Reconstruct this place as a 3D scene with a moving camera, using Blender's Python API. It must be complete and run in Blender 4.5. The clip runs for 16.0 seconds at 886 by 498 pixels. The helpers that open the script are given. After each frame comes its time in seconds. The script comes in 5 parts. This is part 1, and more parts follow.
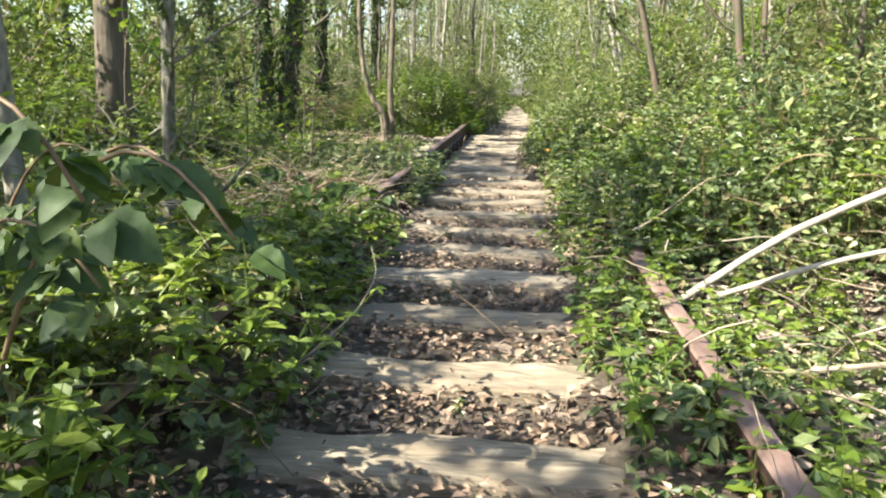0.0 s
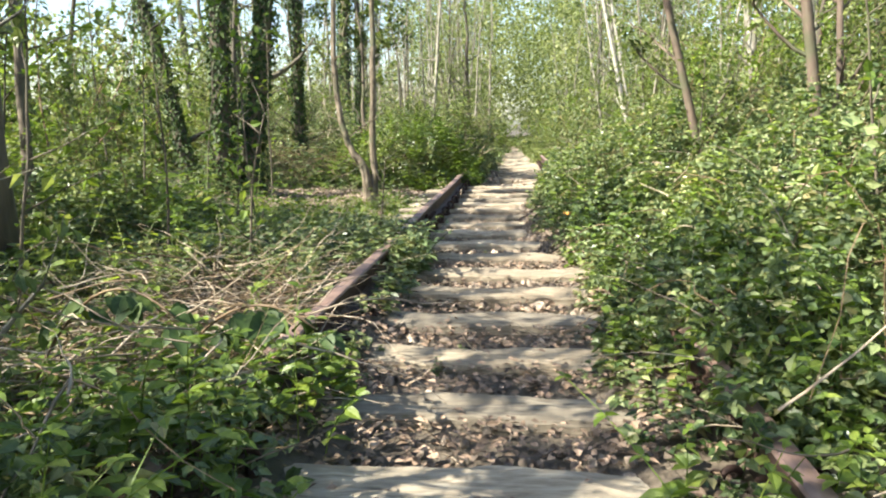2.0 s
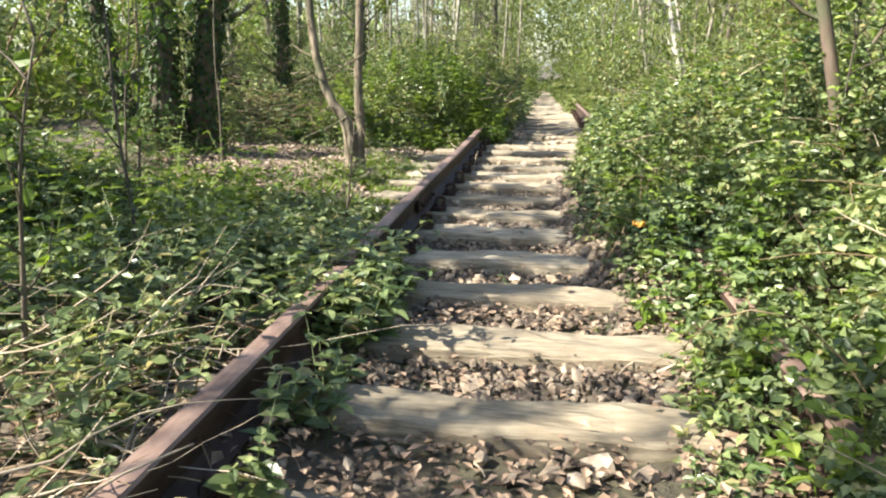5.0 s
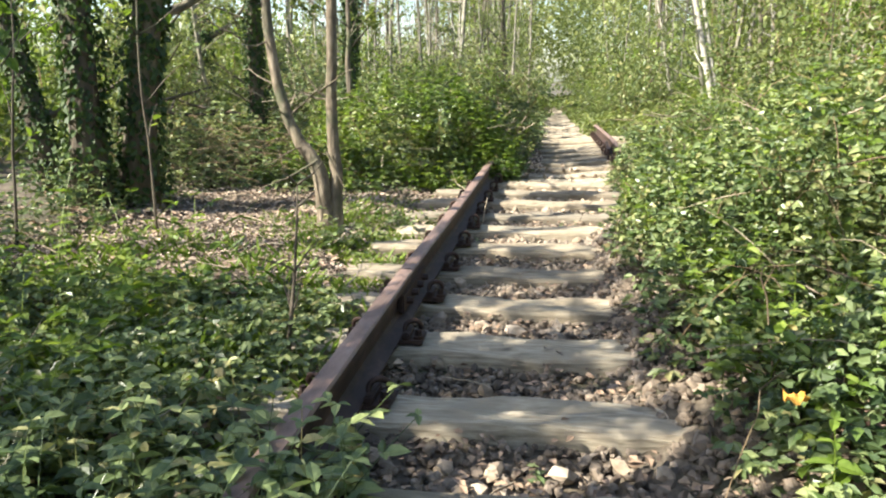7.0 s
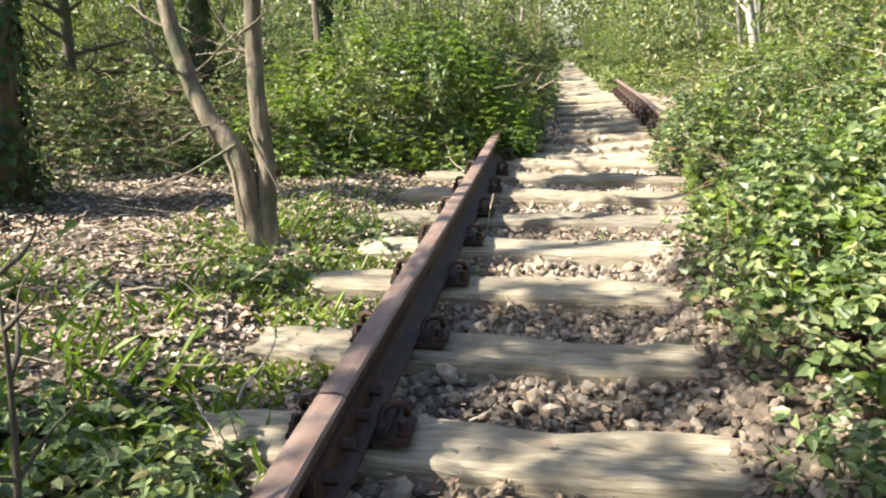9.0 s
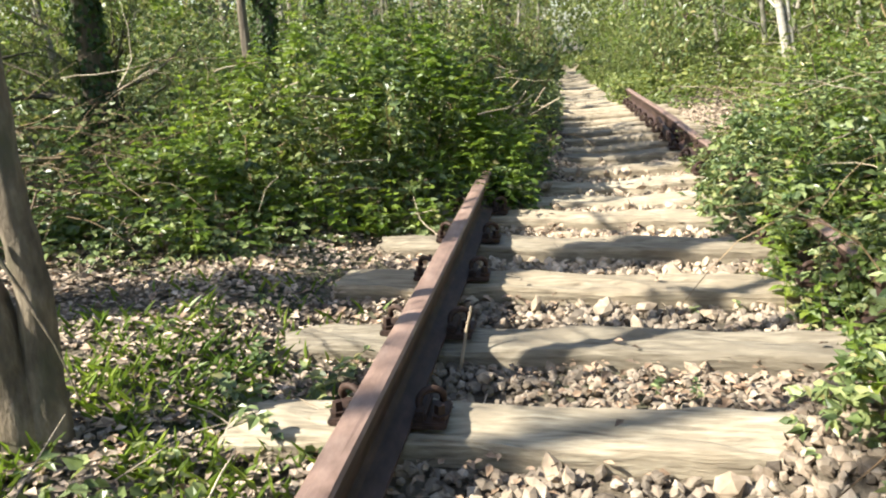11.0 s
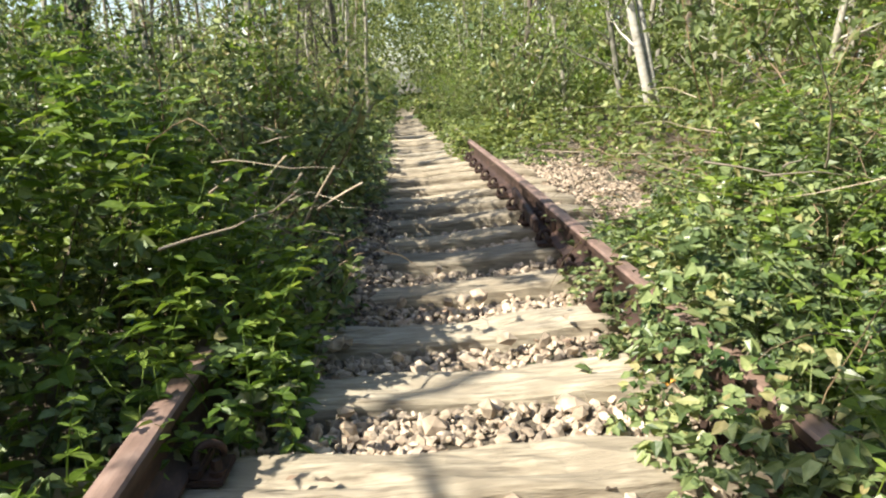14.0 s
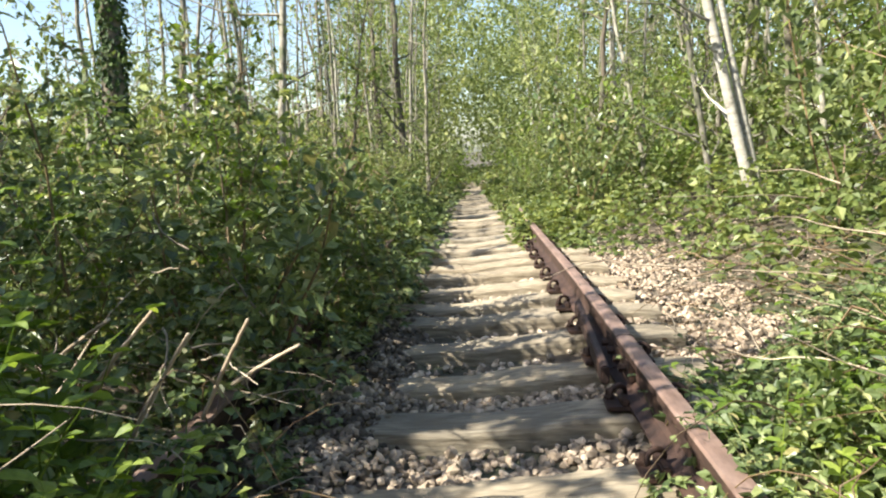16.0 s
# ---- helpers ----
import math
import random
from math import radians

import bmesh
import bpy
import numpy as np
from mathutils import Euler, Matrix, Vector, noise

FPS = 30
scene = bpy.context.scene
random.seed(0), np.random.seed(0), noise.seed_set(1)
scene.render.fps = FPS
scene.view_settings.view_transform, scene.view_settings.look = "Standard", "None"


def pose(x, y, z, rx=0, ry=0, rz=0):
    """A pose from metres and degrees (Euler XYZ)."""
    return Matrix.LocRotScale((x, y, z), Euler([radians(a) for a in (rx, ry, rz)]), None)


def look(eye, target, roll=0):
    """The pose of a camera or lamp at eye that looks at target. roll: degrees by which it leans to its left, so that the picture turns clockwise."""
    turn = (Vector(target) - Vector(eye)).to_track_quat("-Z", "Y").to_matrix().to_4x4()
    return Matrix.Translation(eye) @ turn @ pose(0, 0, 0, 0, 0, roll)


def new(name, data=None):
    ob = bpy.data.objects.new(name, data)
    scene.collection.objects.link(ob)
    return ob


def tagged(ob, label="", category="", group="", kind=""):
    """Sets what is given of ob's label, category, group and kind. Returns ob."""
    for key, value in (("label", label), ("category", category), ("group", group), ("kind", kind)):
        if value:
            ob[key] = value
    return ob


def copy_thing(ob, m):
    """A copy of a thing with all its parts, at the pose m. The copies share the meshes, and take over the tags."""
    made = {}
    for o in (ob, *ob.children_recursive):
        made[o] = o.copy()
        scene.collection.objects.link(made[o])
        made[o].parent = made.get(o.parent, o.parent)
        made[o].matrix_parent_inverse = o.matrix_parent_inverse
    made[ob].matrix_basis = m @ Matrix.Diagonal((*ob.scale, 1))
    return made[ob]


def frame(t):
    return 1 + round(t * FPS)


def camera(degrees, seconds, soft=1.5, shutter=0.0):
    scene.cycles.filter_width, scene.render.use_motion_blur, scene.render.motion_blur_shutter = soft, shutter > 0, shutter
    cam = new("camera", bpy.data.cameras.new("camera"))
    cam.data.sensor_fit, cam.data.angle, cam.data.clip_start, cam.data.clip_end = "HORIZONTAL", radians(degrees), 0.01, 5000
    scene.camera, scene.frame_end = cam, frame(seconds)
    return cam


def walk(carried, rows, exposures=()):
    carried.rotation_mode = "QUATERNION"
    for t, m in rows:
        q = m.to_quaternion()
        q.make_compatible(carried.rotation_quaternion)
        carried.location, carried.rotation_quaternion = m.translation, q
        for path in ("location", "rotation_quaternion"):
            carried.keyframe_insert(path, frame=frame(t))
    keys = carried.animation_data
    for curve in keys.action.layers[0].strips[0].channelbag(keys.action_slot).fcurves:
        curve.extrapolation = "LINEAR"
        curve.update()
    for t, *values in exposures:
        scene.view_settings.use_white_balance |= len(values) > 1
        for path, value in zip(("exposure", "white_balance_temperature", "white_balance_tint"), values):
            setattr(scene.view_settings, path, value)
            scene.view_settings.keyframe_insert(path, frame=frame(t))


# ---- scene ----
cam = camera(60.1, 16.0, soft=2.1)
PATH = [
    (0, (0.183, 0.039, 0.922), (0.002, 1.983, 0.491), 1.5),
    (0.5, (0.062, 0.487, 0.955), (-0.015, 2.457, 0.616), 0.9),
    (1, (0.123, 0.937, 0.928), (-0.021, 2.901, 0.576), 0.0),
    (1.5, (0.133, 1.353, 0.94), (-0.098, 3.306, 0.575), -0.6),
    (2, (0.089, 1.703, 0.966), (-0.098, 3.667, 0.64), -0.4),
    (2.5, (0.139, 2.061, 0.972), (-0.091, 4.031, 0.716), -1.0),
    (3, (0.115, 2.434, 0.911), (-0.203, 4.367, 0.509), -0.4),
    (3.5, (0.034, 2.83, 0.965), (-0.115, 4.779, 0.541), 0.5),
    (4, (0.049, 3.254, 0.956), (-0.17, 5.213, 0.613), 0.9),
    (4.2, (0.055, 3.402, 0.953), (-0.19, 5.345, 0.546), 1.2),
    (6.3, (-0.084, 4.96, 1.033), (-0.308, 6.885, 0.538), 0.2),
    (6.5, (-0.104, 5.108, 1.023), (-0.304, 7.042, 0.556), 0.0),
    (7, (-0.109, 5.611, 1.028), (-0.384, 7.544, 0.595), -0.2),
    (7.5, (-0.165, 5.991, 0.979), (-0.488, 7.911, 0.52), 0.1),
    (8, (-0.196, 6.465, 0.988), (-0.453, 8.379, 0.47), -0.2),
    (8.5, (-0.162, 6.944, 1.005), (-0.453, 8.845, 0.457), -0.1),
    (9, (-0.262, 7.415, 0.977), (-0.549, 9.317, 0.428), -0.5),
    (9.5, (-0.359, 7.833, 0.969), (-0.614, 9.748, 0.45), -0.2),
    (9.7, (-0.363, 8.036, 0.964), (-0.639, 9.945, 0.436), -0.6),
    (11.8, (-0.302, 9.751, 0.965), (-0.566, 11.66, 0.429), -2.8),
    (12, (-0.308, 9.917, 0.982), (-0.445, 11.832, 0.423), -2.2),
    (12.5, (-0.284, 10.325, 0.954), (-0.383, 12.256, 0.441), -1.6),
    (13, (-0.218, 10.763, 0.985), (-0.332, 12.7, 0.499), -1.7),
    (13.5, (-0.244, 11.166, 0.989), (-0.198, 13.104, 0.496), -2.3),
    (14, (-0.137, 11.597, 0.955), (-0.041, 13.545, 0.512), -1.6),
    (14.5, (-0.027, 11.961, 0.983), (-0.053, 13.915, 0.559), -2.0),
    (15, (0.002, 12.406, 0.953), (0.049, 14.358, 0.521), -1.2),
    (15.5, (0.079, 12.725, 0.979), (0.026, 14.7, 0.669), -1.3),
    (16, (0.151, 12.988, 0.988), (0.053, 14.969, 0.732), -2.4),
]
walk(cam, [(t, look(eye, target, roll)) for t, eye, target, roll in PATH], exposures=((0, 1.66), (2.5, 1.76), (4, 1.66), (6.5, 1.7), (8.0, 1.74), (9.5, 1.68), (12, 1.44), (13.5, 1.36), (14.5, 1.3), (15.5, 1.4), (16, 1.46)))

# ---- world, sun and exposure ----
SUN_EL, SUN_AZ = radians(41.0), radians(241.0)   # azimuth clockwise from +y: the sun stands to the left and behind
world = bpy.data.worlds.new("sky")
scene.world = world
world.use_nodes = True
wn = world.node_tree
sky = wn.nodes.new("ShaderNodeTexSky")
sky.sky_type = 'NISHITA'
sky.sun_disc = False
sky.sun_elevation = SUN_EL
sky.sun_rotation = SUN_AZ
sky.dust_density = 1.2
wn.links.new(sky.outputs[0], wn.nodes["Background"].inputs[0])
wn.nodes["Background"].inputs[1].default_value = 0.1
sun_data = bpy.data.lights.new("sun", "SUN")
sun_data.energy = 5.0
sun_data.angle = radians(0.55)
sun_data.color = (1.0, 0.95, 0.84)
sun = new("sun", sun_data)
to_sun = Vector((math.sin(SUN_AZ) * math.cos(SUN_EL), math.cos(SUN_AZ) * math.cos(SUN_EL), math.sin(SUN_EL)))
sun.matrix_world = look(tuple(to_sun * 60), (0, 0, 0))


# ---- materials ----
def nodes_of(name):
    m = bpy.data.materials.new(name)
    m.use_nodes = True
    t = m.node_tree
    t.nodes.clear()
    return m, t


def node(t, kind, **values):
    n = t.nodes.new(kind)
    for key, value in values.items():
        n.inputs[key.replace("_", " ")].default_value = value
    return n


def ramp(t, source, stops):
    r = t.nodes.new("ShaderNodeValToRGB")
    while len(r.color_ramp.elements) < len(stops):
        r.color_ramp.elements.new(0.5)
    for e, (p, c) in zip(r.color_ramp.elements, stops):
        e.position = p
        e.color = (*c, 1)
    t.links.new(source, r.inputs[0])
    return r


def mix(t, kind, factor, a, b):
    m = t.nodes.new("ShaderNodeMix")
    m.data_type = 'RGBA'
    m.blend_type = kind
    for socket, value in ((m.inputs[0], factor), (m.inputs[6], a), (m.inputs[7], b)):
        if isinstance(value, (int, float)):
            socket.default_value = value
        elif isinstance(value, tuple):
            socket.default_value = (*value, 1)
        else:
            t.links.new(value, socket)
    return m.outputs[2]


def leaf_material(name, stops, rough=0.46, through_light=0.33, patch=1.3):
    """Thin leaves: each leaf has its own tint, patches drift between lighter and darker, and light shines through."""
    m, t = nodes_of(name)
    geo = t.nodes.new("ShaderNodeNewGeometry")
    c = ramp(t, geo.outputs["Random Per Island"], stops)
    co = t.nodes.new("ShaderNodeTexCoord")
    drift = node(t, "ShaderNodeTexNoise", Scale=patch, Detail=2.0)
    t.links.new(co.outputs["Object"], drift.inputs["Vector"])
    tone = ramp(t, drift.outputs["Fac"], ((0.3, (0.62, 0.72, 0.6)), (0.7, (1.25, 1.2, 1.0))))
    vein = node(t, "ShaderNodeTexNoise", Scale=70.0, Detail=3.0)
    t.links.new(co.outputs["Object"], vein.inputs["Vector"])
    fine = ramp(t, vein.outputs["Fac"], ((0.3, (0.75, 0.78, 0.7)), (0.7, (1.15, 1.12, 1.1))))
    col = mix(t, 'MULTIPLY', 1.0, c.outputs[0], tone.outputs[0])
    col = mix(t, 'MULTIPLY', 1.0, col, fine.outputs[0])
    p = node(t, "ShaderNodeBsdfPrincipled", Roughness=rough)
    t.links.new(col, p.inputs["Base Color"])
    bump = node(t, "ShaderNodeBump", Strength=0.25, Distance=0.004)
    t.links.new(vein.outputs["Fac"], bump.inputs["Height"])
    t.links.new(bump.outputs[0], p.inputs["Normal"])
    tr = t.nodes.new("ShaderNodeBsdfTranslucent")
    glow = mix(t, 'MULTIPLY', 1.0, col, (1.2, 1.22, 0.74))
    t.links.new(glow, tr.inputs[0])
    s = t.nodes.new("ShaderNodeMixShader")
    s.inputs[0].default_value = through_light
    out = t.nodes.new("ShaderNodeOutputMaterial")
    t.links.new(p.outputs[0], s.inputs[1])
    t.links.new(tr.outputs[0], s.inputs[2])
    t.links.new(s.outputs[0], out.inputs[0])
    return m


def solid_material(name, stops, scale, stretch=(1, 1, 1), rough=0.8, bump=0.5, depth=0.01, detail=8.0, metal=0.0,
                   spots=None, spot_scale=3.0, island=0.0, ob_random=0.0):
    """Two scales of noise over a base colour, with relief; island and ob_random vary single pieces."""
    m, t = nodes_of(name)
    co = t.nodes.new("ShaderNodeTexCoord")
    mp = t.nodes.new("ShaderNodeMapping")
    mp.inputs["Scale"].default_value = stretch
    t.links.new(co.outputs["Object"], mp.inputs["Vector"])
    n = node(t, "ShaderNodeTexNoise", Scale=scale, Detail=detail, Roughness=0.62)
    t.links.new(mp.outputs[0], n.inputs["Vector"])
    c = ramp(t, n.outputs["Fac"], stops).outputs[0]
    big = node(t, "ShaderNodeTexNoise", Scale=spot_scale, Detail=4.0)
    t.links.new(co.outputs["Object"], big.inputs["Vector"])
    if spots:
        f = ramp(t, big.outputs["Fac"], ((0.5, (0, 0, 0)), (0.66, (1, 1, 1))))
        c = mix(t, 'MIX', f.outputs[0], c, spots)
    else:
        f = ramp(t, big.outputs["Fac"], ((0.3, (0.72, 0.72, 0.72)), (0.7, (1.2, 1.2, 1.2))))
        c = mix(t, 'MULTIPLY', 1.0, c, f.outputs[0])
    if island:
        geo = t.nodes.new("ShaderNodeNewGeometry")
        k = ramp(t, geo.outputs["Random Per Island"], ((0, (1 - island,) * 3), (0.5, (1, 0.97, 0.92)), (1, (1 + island,) * 3)))
        c = mix(t, 'MULTIPLY', 1.0, c, k.outputs[0])
    if ob_random:
        info = t.nodes.new("ShaderNodeObjectInfo")
        k = ramp(t, info.outputs["Random"], ((0, (1 - ob_random,) * 3), (0.5, (1, 0.96, 0.9)), (1, (1 + ob_random,) * 3)))
        c = mix(t, 'MULTIPLY', 1.0, c, k.outputs[0])
    p = node(t, "ShaderNodeBsdfPrincipled", Roughness=rough, Metallic=metal)
    t.links.new(c, p.inputs["Base Color"])
    b = node(t, "ShaderNodeBump", Strength=bump, Distance=depth)
    t.links.new(n.outputs["Fac"], b.inputs["Height"])
    t.links.new(b.outputs[0], p.inputs["Normal"])
    out = t.nodes.new("ShaderNodeOutputMaterial")
    t.links.new(p.outputs[0], out.inputs[0])
    return m


BRAMBLE = leaf_material("bramble leaf", ((0, (0.06, 0.09, 0.04)), (0.45, (0.165, 0.215, 0.105)), (0.86, (0.34, 0.385, 0.2)), (1, (0.36, 0.3, 0.17))), rough=0.36)
IVY = leaf_material("ivy leaf", ((0, (0.022, 0.048, 0.014)), (0.7, (0.06, 0.105, 0.024)), (1, (0.11, 0.16, 0.035))), rough=0.62, through_light=0.2)
SPRING = leaf_material("spring leaf", ((0, (0.12, 0.185, 0.03)), (0.6, (0.195, 0.275, 0.05)), (1, (0.3, 0.36, 0.085))), through_light=0.45)
WOODS = leaf_material("woodland leaf", ((0, (0.085, 0.125, 0.04)), (0.6, (0.175, 0.215, 0.075)), (1, (0.31, 0.335, 0.13))), through_light=0.42, patch=0.35)
# distance haze put into the leaf colour as paler, greyer green; nearer plants share it
HAZED = leaf_material("leaf paled by haze", ((0, (0.12, 0.15, 0.06)), (0.6, (0.225, 0.26, 0.115)), (1, (0.38, 0.4, 0.2))), through_light=0.42, patch=0.35)
CANE = solid_material("bramble cane", ((0.3, (0.10, 0.055, 0.03)), (0.7, (0.26, 0.19, 0.10))), 9.0, rough=0.6, island=0.5)
DEAD = solid_material("dead twig", ((0.3, (0.24, 0.18, 0.12)), (0.7, (0.52, 0.44, 0.33))), 14.0, rough=0.8, island=0.45)
PALE_BARK = solid_material("pale bark", ((0.3, (0.08, 0.073, 0.054)), (0.5, (0.24, 0.22, 0.172)), (0.72, (0.44, 0.415, 0.34))), 17.0, (1, 1, 0.45), bump=1.0, depth=0.018, spots=(0.12, 0.13, 0.07), spot_scale=3.6, ob_random=0.3)
GREY_BARK = solid_material("grey brown bark", ((0.3, (0.055, 0.043, 0.028)), (0.5, (0.16, 0.125, 0.083)), (0.72, (0.34, 0.28, 0.2))), 19.0, (1, 1, 0.35), bump=1.0, depth=0.02, spots=(0.1, 0.1, 0.055), spot_scale=4.5)
BIRCH_BARK = solid_material("white birch bark", ((0.25, (0.09, 0.075, 0.06)), (0.45, (0.36, 0.33, 0.27)), (0.8, (0.54, 0.51, 0.44))), 9.0, (1, 1, 3.0), bump=0.5, spots=(0.35, 0.33, 0.26), spot_scale=1.5)
BROWN_BARK = solid_material("brown bark", ((0.3, (0.05, 0.04, 0.029)), (0.7, (0.17, 0.14, 0.1))), 6.0, (3, 3, 0.5), bump=0.9, depth=0.02, spots=(0.11, 0.12, 0.06), spot_scale=1.7, ob_random=0.3)
RED_BARK = solid_material("reddish bark", ((0.3, (0.07, 0.048, 0.034)), (0.7, (0.19, 0.14, 0.10))), 6.0, (2, 2, 0.5), bump=0.8, depth=0.015, spots=(0.09, 0.10, 0.05), spot_scale=2.5)
SOIL = solid_material("woodland soil", ((0.25, (0.035, 0.026, 0.017)), (0.5, (0.10, 0.078, 0.052)), (0.75, (0.21, 0.17, 0.12))), 14.0, bump=1.0, depth=0.04, detail=12.0, spots=(0.06, 0.07, 0.03), spot_scale=1.1)
LITTER = solid_material("dry leaf", ((0.3, (0.15, 0.095, 0.06)), (0.7, (0.37, 0.265, 0.18))), 22.0, rough=0.7, island=0.7)
BLEACHED = solid_material("bleached branch wood", ((0.25, (0.26, 0.21, 0.155)), (0.5, (0.43, 0.38, 0.3)), (0.8, (0.58, 0.53, 0.44))), 26.0, (1, 1, 1), rough=0.8, bump=0.6, depth=0.004, spot_scale=6.0)
PALE_LITTER = solid_material("bleached leaf", ((0.3, (0.21, 0.155, 0.115)), (0.7, (0.46, 0.37, 0.285))), 22.0, rough=0.75, island=0.6)
STONE = solid_material("ballast stone", ((0.25, (0.16, 0.122, 0.09)), (0.55, (0.37, 0.305, 0.235)), (0.8, (0.6, 0.52, 0.42))), 16.0, rough=0.85, bump=0.5, island=0.5, ob_random=0.3)
SOILED_STONE = solid_material("soiled ballast stone", ((0.25, (0.085, 0.066, 0.05)), (0.55, (0.2, 0.162, 0.125)), (0.8, (0.4, 0.345, 0.28))), 16.0, rough=0.85, bump=0.5, island=0.6, ob_random=0.3)
TIMBER = solid_material("weathered timber", ((0.22, (0.07, 0.056, 0.039)), (0.4, (0.215, 0.178, 0.125)), (0.58, (0.355, 0.307, 0.225)), (0.8, (0.475, 0.423, 0.325))), 15.0, (0.45, 3.6, 3.6), rough=0.88, bump=0.9, depth=0.012, detail=12.0, spots=(0.25, 0.21, 0.15), spot_scale=4.5, ob_random=0.25)
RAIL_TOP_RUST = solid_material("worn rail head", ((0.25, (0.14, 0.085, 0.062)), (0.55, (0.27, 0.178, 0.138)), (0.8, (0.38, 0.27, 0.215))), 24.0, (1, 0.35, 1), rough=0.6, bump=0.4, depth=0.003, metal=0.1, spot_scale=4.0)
# rust brown darkened further, so the colour holds the shade on the rail sides
SHADED_RUST = solid_material("shaded rusted steel", ((0.25, (0.026, 0.015, 0.011)), (0.55, (0.068, 0.038, 0.027)), (0.8, (0.14, 0.08, 0.056))), 26.0, (1, 0.35, 1), rough=0.7, bump=0.5, depth=0.004, metal=0.15, spot_scale=5.0)
DARK_RUST = solid_material("dark rusted iron", ((0.3, (0.025, 0.016, 0.012)), (0.7, (0.085, 0.045, 0.03))), 30.0, rough=0.7, bump=0.5, depth=0.004, metal=0.3)


# ---- mesh tools ----
def mesh_of(name, verts, faces, material, smooth=False):
    """A mesh from arrays; faces is an (n, k) index array or a list of such arrays."""
    me = bpy.data.meshes.new(name)
    groups = faces if isinstance(faces, list) else [faces]
    groups = [np.asarray(f, dtype=np.int32) for f in groups if len(f)]
    verts = np.asarray(verts, dtype=np.float32)
    loops = np.concatenate([f.ravel() for f in groups])
    sizes = np.concatenate([np.full(len(f), f.shape[1], dtype=np.int32) for f in groups])
    me.vertices.add(len(verts))
    me.vertices.foreach_set("co", verts.ravel())
    me.loops.add(len(loops))
    me.loops.foreach_set("vertex_index", loops)
    me.polygons.add(len(sizes))
    me.polygons.foreach_set("loop_start", np.concatenate([[0], np.cumsum(sizes)[:-1]]).astype(np.int32))
    me.polygons.foreach_set("loop_total", sizes)
    me.polygons.foreach_set("use_smooth", np.full(len(sizes), smooth))
    me.update(calc_edges=True)
    me.materials.append(material)
    return me


def merged(pieces):
    """Joins (verts, [faces]) pairs into one."""
    vs, fs, base = [], {}, 0
    for v, groups in pieces:
        for f in groups:
            if len(f):
                fs.setdefault(np.asarray(f).shape[1], []).append(np.asarray(f) + base)
        vs.append(v)
        base += len(v)
    return np.concatenate(vs), [np.concatenate(f) for f in fs.values()]


def unit(a):
    return a / np.maximum(np.linalg.norm(a, axis=-1, keepdims=True), 1e-9)


def leaves(P, D, N, L, W, fine=False):
    """One leaf for each base point P: D the way it points, N its face, L its length, W its width. Folded along the midrib."""
    n = len(P)
    D = unit(D)
    S = unit(np.cross(D, N))
    N = np.cross(S, D)
    L, W = np.broadcast_to(L, n)[:, None], np.broadcast_to(W, n)[:, None]
    tip = P + D * L - N * L * 0.12
    if not fine:
        v = np.stack([P, P + D * L * 0.42 + S * W * 0.5 + N * W * 0.14, tip, P + D * L * 0.42 - S * W * 0.5 + N * W * 0.14], 1)
        k = np.arange(n)[:, None] * 4
        return v.reshape(-1, 3), [np.concatenate([k + np.array([0, 1, 2]), k + np.array([0, 2, 3])])]
    if fine == "blunt":
        v = np.stack([P + S * W * 0.36 + D * L * 0.04, P + D * L * 0.48 + S * W * 0.47 + N * W * 0.12, tip, P + D * L * 0.48 - S * W * 0.47 + N * W * 0.12, P - S * W * 0.36 + D * L * 0.04], 1)
        k = np.arange(n)[:, None] * 5
        return v.reshape(-1, 3), [np.concatenate([k + np.array(q) for q in ((0, 1, 2), (0, 2, 4), (4, 2, 3))])]
    a, b = 0.22, 0.62
    v = np.stack([P, P + D * L * a + S * W * 0.46 + N * W * 0.12, P + D * L * b + S * W * 0.4 + N * W * 0.1, tip,
                  P + D * L * b - S * W * 0.4 + N * W * 0.1, P + D * L * a - S * W * 0.46 + N * W * 0.12], 1)
    k = np.arange(n)[:, None] * 6
    return v.reshape(-1, 3), [np.concatenate([k + np.array(q) for q in ((0, 1, 2, 3), (0, 3, 4, 5))])]


def tubes(lines, radii, sides=4):
    """Tapered tubes along n polylines of k points: lines (n, k, 3), radii (n, k)."""
    lines = np.asarray(lines, dtype=float)
    n, k, _ = lines.shape
    T = unit(np.gradient(lines, axis=1))
    ref = np.where(np.abs(T[:, :1, 2:3]) > 0.8, np.array([[[1.0, 0, 0]]]), np.array([[[0, 0, 1.0]]]))
    A = unit(np.cross(T, np.broadcast_to(ref, T.shape)))
    B = np.cross(T, A)
    ang = np.arange(sides) * 2 * np.pi / sides
    R = np.broadcast_to(np.asarray(radii, dtype=float), (n, k))[:, :, None, None]
    v = lines[:, :, None, :] + R * (A[:, :, None, :] * np.cos(ang)[:, None] + B[:, :, None, :] * np.sin(ang)[:, None])
    idx = np.arange(n * k * sides).reshape(n, k, sides)
    nxt = np.roll(idx, -1, axis=2)
    quads = np.stack([idx[:, :-1], nxt[:, :-1], nxt[:, 1:], idx[:, 1:]], -1).reshape(-1, 4)
    groups = [quads]
    if sides > 4:
        groups += [idx[:, -1, :], idx[:, 0, ::-1]]
    return v.reshape(-1, 3), groups


def from_bm(name, bm, material, smooth=False):
    me = bpy.data.meshes.new(name)
    bm.to_mesh(me)
    bm.free()
    for p in me.polygons:
        p.use_smooth = smooth
    me.materials.append(material)
    return me


def thing(name, label, category, group="", kind="", at=(0, 0, 0)):
    ob = new(name)
    ob.location = at
    return tagged(ob, label, category, group, kind)


